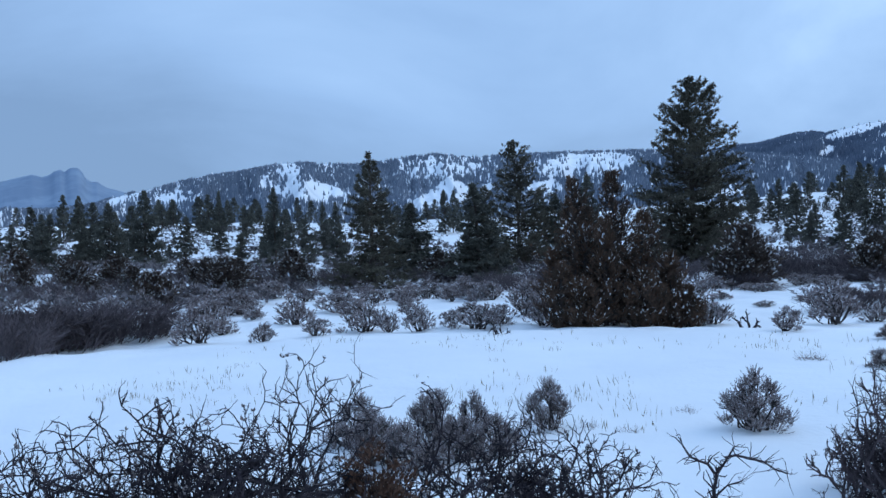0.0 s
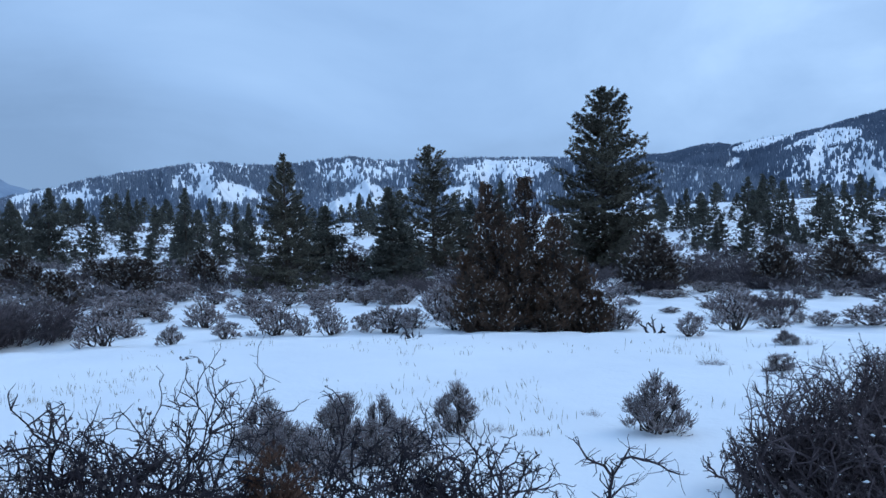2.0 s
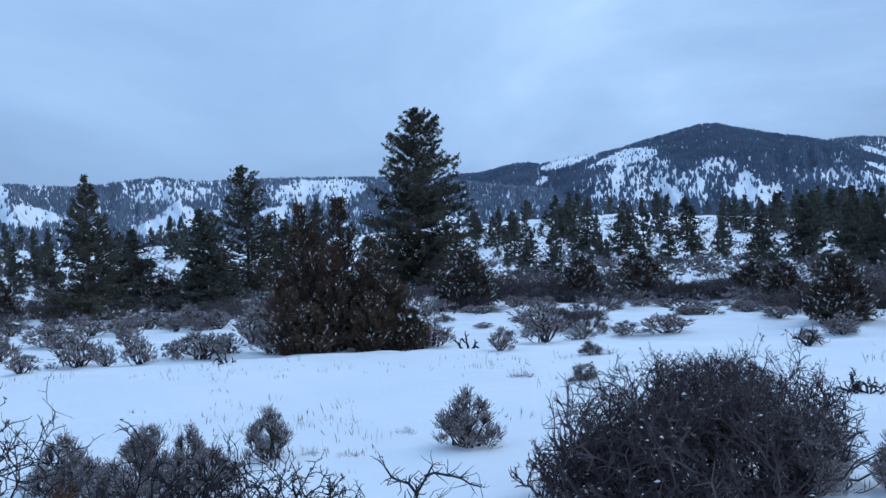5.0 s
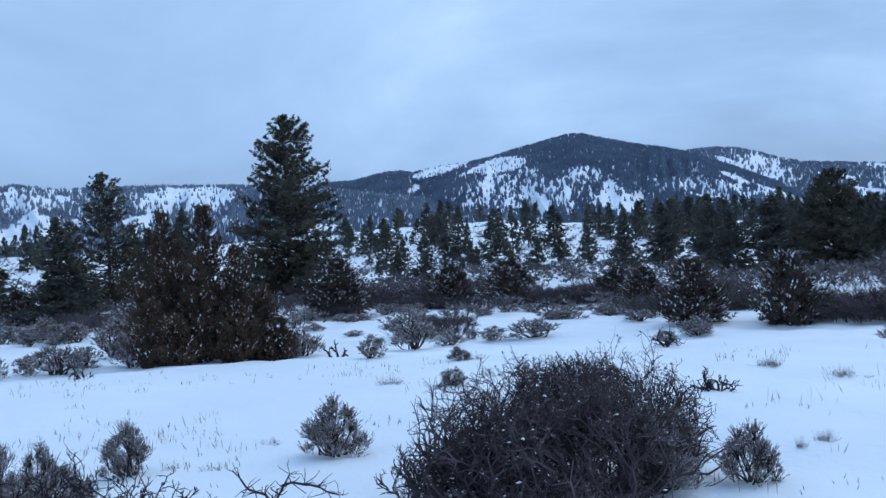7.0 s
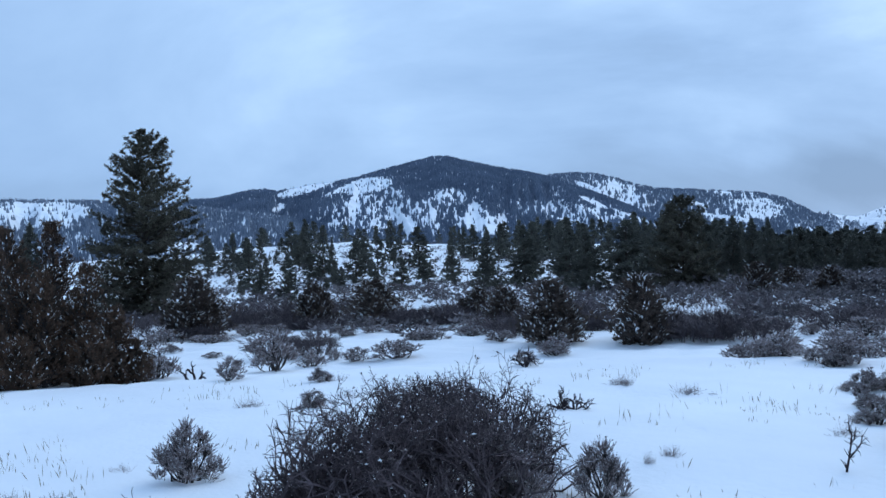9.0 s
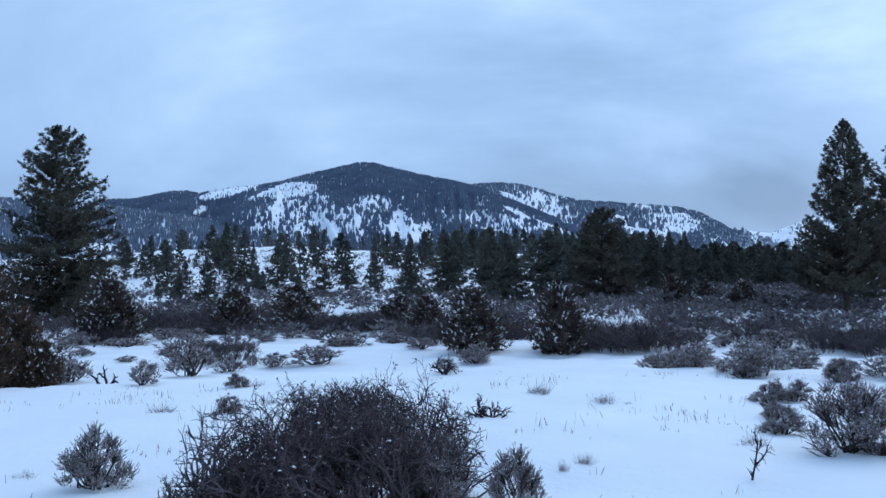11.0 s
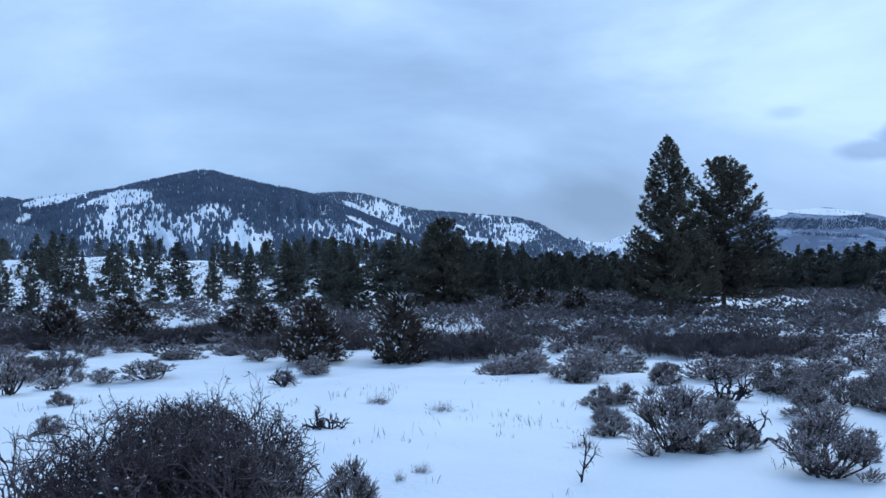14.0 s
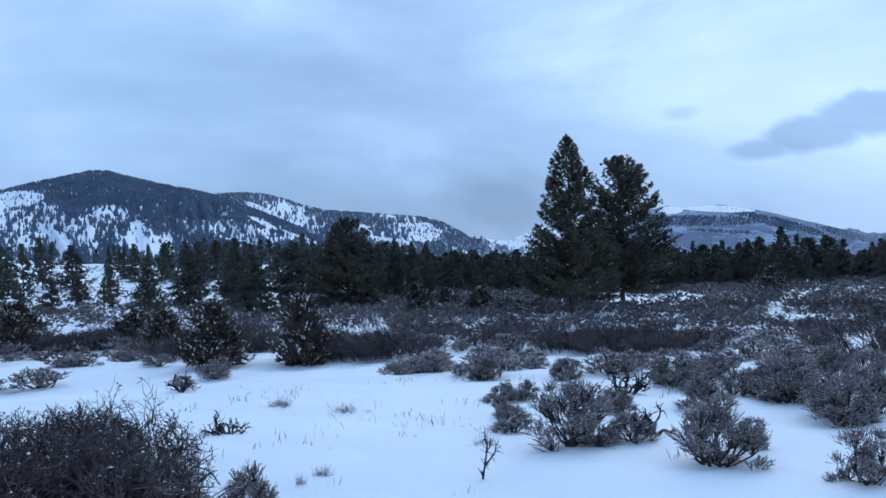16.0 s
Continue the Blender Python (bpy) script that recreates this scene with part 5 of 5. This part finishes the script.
thicket(-13.3, 30.2, 1.94, 3.37)
thicket(-14.0, 30.5, 1.85, 3.38)
thicket(-13.2, 31.4, 1.85, 2.64)
thicket(-11.5, 32.7, 1.80, 2.61)
thicket(-14.6, 29.1, 2.05, 2.39)
thicket(-13.3, 30.2, 1.82, 3.37)
thicket(-11.5, 32.4, 1.77, 2.58)
thicket(-12.6, 26.7, 1.74, 1.76)
thicket(-12.9, 32.8, 1.26, 1.66)
thicket(-10.2, 32.5, 1.02, 1.31)
thicket(14.3, 33.0, 1.15, 2.33)
thicket(27.4, 26.5, 1.36, 1.72)
thicket(28.4, 25.3, 1.43, 2.00)
thicket(27.8, 25.1, 1.41, 2.40)
thicket(29.0, 24.4, 1.37, 2.00)
thicket(26.8, 26.7, 1.31, 1.32)
thicket(34.1, 23.9, 1.34, 2.19)
thicket(37.1, 29.2, 1.10, 2.22)
thicket(34.0, 19.3, 1.28, 2.44)
thicket(33.4, 19.0, 1.2, 2.2)
thicket(33.6, 16.9, 1.3, 2.3)
thicket(33.0, 15.2, 1.15, 2.0)
thicket(35.4, 14.6, 1.2, 1.9)
thicket(55.0, 20.5, 1.3, 4.0)
thicket(58.0, 15.5, 1.2, 4.5)
thicket(34.6, 17.3, 1.35, 2.36)
thicket(35.8, 16.0, 1.23, 1.72)
thicket(32.6, 7.5, 1.85, 2.33)
thicket(41.1, 12.7, 1.16, 1.96)
thicket(38.7, 24.6, 1.34, 2.13)
thicket(27.1, 42.4, 1.32, 3.16)
thicket(24.7, 44.3, 1.19, 2.95)
thicket(25.7, 33.8, 1.46, 2.12)
thicket(20.1, 51.7, 1.47, 3.59)
thicket(15.0, 46.6, 1.00, 2.59)
thicket(28.9, 33.9, 1.14, 1.92)
thicket(19.4, 52.6, 1.08, 3.42)
thicket(19.8, 47.4, 0.98, 3.03)
thicket(21.1, 45.9, 1.09, 2.42)
thicket(7.0, 55.0, 1.47, 2.89)
thicket(28.9, 36.2, 1.60, 2.52)
thicket(30.2, 35.6, 1.42, 3.88)
thicket(22.3, 49.2, 2.00, 2.23)
thicket(22.6, 55.5, 1.25, 2.20)
thicket(20.4, 53.6, 1.54, 3.30)
thicket(28.3, 32.1, 1.10, 1.94)
thicket(25.9, 43.1, 1.39, 3.19)
thicket(4.3, 49.9, 1.18, 2.35)
thicket(-6.6, 58.5, 1.39, 2.78)
thicket(-24.9, 57.5, 1.36, 3.84)
thicket(-21.5, 60.7, 1.43, 4.15)
thicket(-18.7, 67.9, 1.20, 3.93)
thicket(-13.5, 68.4, 1.40, 4.01)
# fine growth that fills the shrubs near the viewer
for x, y, h_, w_ in ((-1.2, 7.0, 0.6, 1.2), (-2.0, 6.6, 0.45, 1.0), (-2.8, 6.2, 0.5, 0.9)):
    thicket(x, y, h_, w_)


def far_thickets(bands):
    """Bare brush too far off to tell apart, as one piece; each band: count, bearings, distances, heights."""
    model = [make_thicket("bare_thicket", s, stems=8, split=2, tussock=18) for s in (411, 412, 413)]
    root = tagged(empty("far_thicket", 0, 0), "dark leafless brush at the edge of the woods", "brush", kind="stuff")
    b_ = Bits()
    src = [mesh_arrays(o) for m_ in model for o in m_.children]
    for count, az0, az1, d0, d1, h0, h1 in bands:
        for _ in range(count):
            x, y = polar(rng.uniform(az0, az1), rng.uniform(d0, d1))
            for _ in range(2):
                px, py, h_, t_ = x + rng.normal(0, 0.8), y + rng.normal(0, 0.8), rng.uniform(h0, h1), rng.uniform(0, 6.28)
                k = h_ * rng.uniform(1.4, 2.0)
                c, s_ = math.cos(t_) * k, math.sin(t_) * k
                j = 2 * rng.integers(len(model))
                for v, f in src[j:j + 2]:
                    b_.add(v @ np.array([[c, s_, 0], [-s_, c, 0], [0, 0, h_]]) + [px, py, float(ground(px, py)) - 0.02], f)
    tagged(mesh_object("twig", *b_.arrays(), M_TWIG, root), kind="stuff")
    for m_ in model:
        drop_model(m_)


far_thickets(((210, -34, 50, 50, 82, 0.8, 1.6), (70, 46, 88, 80, 130, 0.8, 1.5)))
for m_ in thickets:
    drop_model(m_)


# ------------------------------------------------------------ bare shrubs near the viewer
def twiggy(x, y, h, w, seed, label, **kw):
    return tagged(stand(make_twiggy("bare_shrub", h, w, seed, **kw), x, y), label, "shrub")


near_twigs = dict(buds=0.05, levels=5, split=3, crook=0.3, decay=0.93, taper=0.94, fork=0.7)
twiggy(-1.5, 6.5, 1.45, 2.1, 1, "bare crooked shrub with a few curled leaves", stems=30, thick=0.0135, spread=0.16, **near_twigs)
twiggy(0.1, 6.9, 1.2, 1.7, 2, "bare brown shrub of fine forking twigs", stems=22, thick=0.011, spread=0.2, **near_twigs)
twiggy(-0.5, 7.3, 0.95, 1.7, 11, "low dark shrub of tangled twigs", stems=22, thick=0.011, spread=0.25, **near_twigs)
twiggy(0.9, 6.4, 0.9, 1.4, 7, "low leafless shrub of crooked twigs", stems=20, thick=0.011, spread=0.22, **near_twigs)
twiggy(-1.9, 6.2, 1.05, 1.4, 12, "low leafless shrub beside a larger one", stems=20, thick=0.011, spread=0.2, **near_twigs)
twiggy(-2.85, 5.8, 1.25, 1.5, 3, "leafless shrub on a snowy bank", stems=24, thick=0.011, spread=0.16, **near_twigs)
dense_twigs = dict(mat=M_GNARL, decay=0.92, levels=5, split=3, crook=0.4, taper=0.912, dome=True, flecks=0.003, fork=0.52)
twiggy(5.9, 9.9, 2.27, 3.4, 4, "large rounded bare shrub with specks of snow", stems=135, buds=0.07, thick=0.019, spread=0.36, **dense_twigs)
twiggy(4.85, 10.3, 1.1, 1.9, 8, "spreading bare shrub with pale tips", stems=54, buds=0.04, thick=0.017, spread=0.34, **dense_twigs)
twiggy(5.5, 9.2, 1.0, 2.2, 14, "low bare shrub at the foot of a larger one", stems=44, buds=0.05, thick=0.017, spread=0.36, **dense_twigs)
twiggy(7.25, 10.1, 2.12, 2.45, 9, "dense shrub of grey twigs with snow flecks", stems=78, buds=0.1, thick=0.016, spread=0.36, **dense_twigs)
twiggy(9.4, 14.8, 1.3, 2.8, 5, "dense leafless shrub in a snowy field", stems=56, buds=0.05, thick=0.02, spread=0.36, **dense_twigs)
twiggy(7.7, 12.2, 1.2, 2.3, 13, "dense leafless shrub between two larger ones", stems=46, buds=0.05, thick=0.017, spread=0.36, **dense_twigs)
tagged(stand(make_juniper("dry_shrub", 0.62, 0.36, 71, M_DRY, leaders=3, sprays=60, along=9, leaf=0.045, squat=0.5, snow=0.1, lump=0.008), -0.55, 6.5), "small rust brown dry shrub among bare twigs", "shrub")

# ------------------------------------------------------------ dead wood in the snow
def dead_branch(x, y, h, w, seed, label, stems=3, thick=0.02, levels=3):
    ob = make_twiggy("dead_branch", h * 1.2, w, seed, stems=stems, thick=thick, levels=levels, split=3, crook=0.36, mat=M_DARK_TWIG, decay=0.85)
    return tagged(stand(ob, x, y), label, "branch")


dead_branch(12.70, 14.75, 0.6, 1.1, 63, "small dead shrub half buried in snow", stems=12, thick=0.028)
dead_branch(8.75, 27.18, 0.9, 0.9, 64, "curved dark stump of dead wood", stems=3, thick=0.05, levels=2)
dead_branch(16.18, 7.27, 0.75, 0.5, 65, "dark dead snag among grey sagebrush", stems=6, thick=0.04)
dead_branch(20.86, 10.14, 0.8, 1.5, 66, "gnarled dark shrub with twisted branches", stems=12, thick=0.035)
dead_branch(19.01, 12.12, 0.6, 1.4, 67, "gnarled low shrub with bare dark branches", stems=12, thick=0.03)
dead_branch(16.68, 21.59, 0.8, 0.7, 68, "little bare tree beside a sagebrush", stems=5, thick=0.03)
dead_branch(1.63, 27.42, 0.5, 1.6, 69, "broken dead branch lying in brush", stems=6, thick=0.03)


def crooked_branch(x, y, label, arms, seed):
    """A dead trunk with crooked arms, each a line of steps across and up, standing in the snow."""
    root = empty("dead_branch", x, y, float(ground(x, y)) - 0.16)
    g = np.random.default_rng(seed)
    d = math.hypot(x, y)
    across = np.array([y / d, -x / d, 0.0])
    tw = Bits()
    for name, r, line in arms:
        t = Bits()
        p = np.array([across * u + [0, g.normal(0, 0.02), z] for u, z in line])
        k = np.linspace(1, 0.55, len(p)) * r
        t.pipe(p, k, 6)
        for a_, c_, r_ in zip(p[1:], unit(p[1:] - p[:-1]), k[1:]):
            for _ in range(5):
                e = a_ + unit(c_ + g.normal(0, 0.8, 3)) * g.uniform(0.03, 0.1)
                f_ = e + unit(e - a_ + g.normal(0, 0.04, 3)) * g.uniform(0.03, 0.08)
                tw.tubes(np.array([a_, e]), np.array([e, f_]), np.array([0.5, 0.4]) * r_, np.array([0.4, 0.25]) * r_, 3)
        mesh_object(name, *t.arrays(), M_DARK_TWIG, root)
    tagged(mesh_object("twig", *tw.arrays(), M_DARK_TWIG, root), kind="stuff")
    tagged(root, label, "branch")


crooked_branch(1.74, 6.4, "dead crooked branch standing out of the snow",
               (("trunk", 0.020, ((0, -0.1), (0.01, 0.2), (0.05, 0.38), (0.04, 0.50), (0.06, 0.60))),
                ("arm", 0.012, ((0.06, 0.60), (0.01, 0.67), (-0.06, 0.70), (-0.11, 0.72), (-0.15, 0.79))),
                ("arm", 0.011, ((0.05, 0.58), (0.11, 0.65), (0.13, 0.71), (0.18, 0.80))),
                ("arm", 0.008, ((0.05, 0.46), (0.13, 0.53), (0.21, 0.57))),
                ("arm", 0.008, ((0.04, 0.36), (0.10, 0.40), (0.16, 0.44))),
                ("arm", 0.010, ((0.13, 0.71), (0.20, 0.73), (0.28, 0.72), (0.37, 0.70), (0.44, 0.65), (0.52, 0.62)))), 61)
crooked_branch(11.87, 7.99, "bare forked stick upright in the snow",
               (("trunk", 0.022, ((0, -0.1), (0.02, 0.2), (0.07, 0.36), (0.1, 0.54))),
                ("arm", 0.015, ((0.1, 0.54), (0.11, 0.66), (0.08, 0.76), (0.1, 0.84))),
                ("arm", 0.014, ((0.06, 0.36), (0.17, 0.48), (0.24, 0.56), (0.24, 0.66))),
                ("arm", 0.011, ((0.1, 0.54), (0.18, 0.62), (0.17, 0.72)))), 62)


# ------------------------------------------------------------ dry grass
def lay_grass(count):
    """Dry stalks that stand out of the snow, single and in loose clumps."""
    g = np.random.default_rng(901)
    b = Bits()
    for _ in range(count):
        az, d = g.uniform(-24, 68), g.uniform(12, 27)
        x, y = polar(az, d)
        if math.sin(x * 0.9) + math.sin(y * 0.8 + x * 0.3) + g.normal(0, 0.6) < 0.5:
            continue
        n = int(g.integers(1, 9))
        c = np.stack([x + g.normal(0, 0.14, n), y + g.normal(0, 0.14, n), np.zeros(n)], axis=1)
        c[:, 2] = ground(c[:, 0], c[:, 1]) - 0.02
        up = unit(np.stack([g.normal(0, 0.25, n), g.normal(0, 0.25, n), np.ones(n)], axis=1))
        b.spikes(g, c, up, float(g.uniform(0.08, 0.26)), 0.012, 1, 0.1)
    tagged(mesh_object("dry_grass", *b.arrays(), M_GRASS), "thin dry grass stalks standing out of the snow", "grass", kind="stuff")


lay_grass(1300)
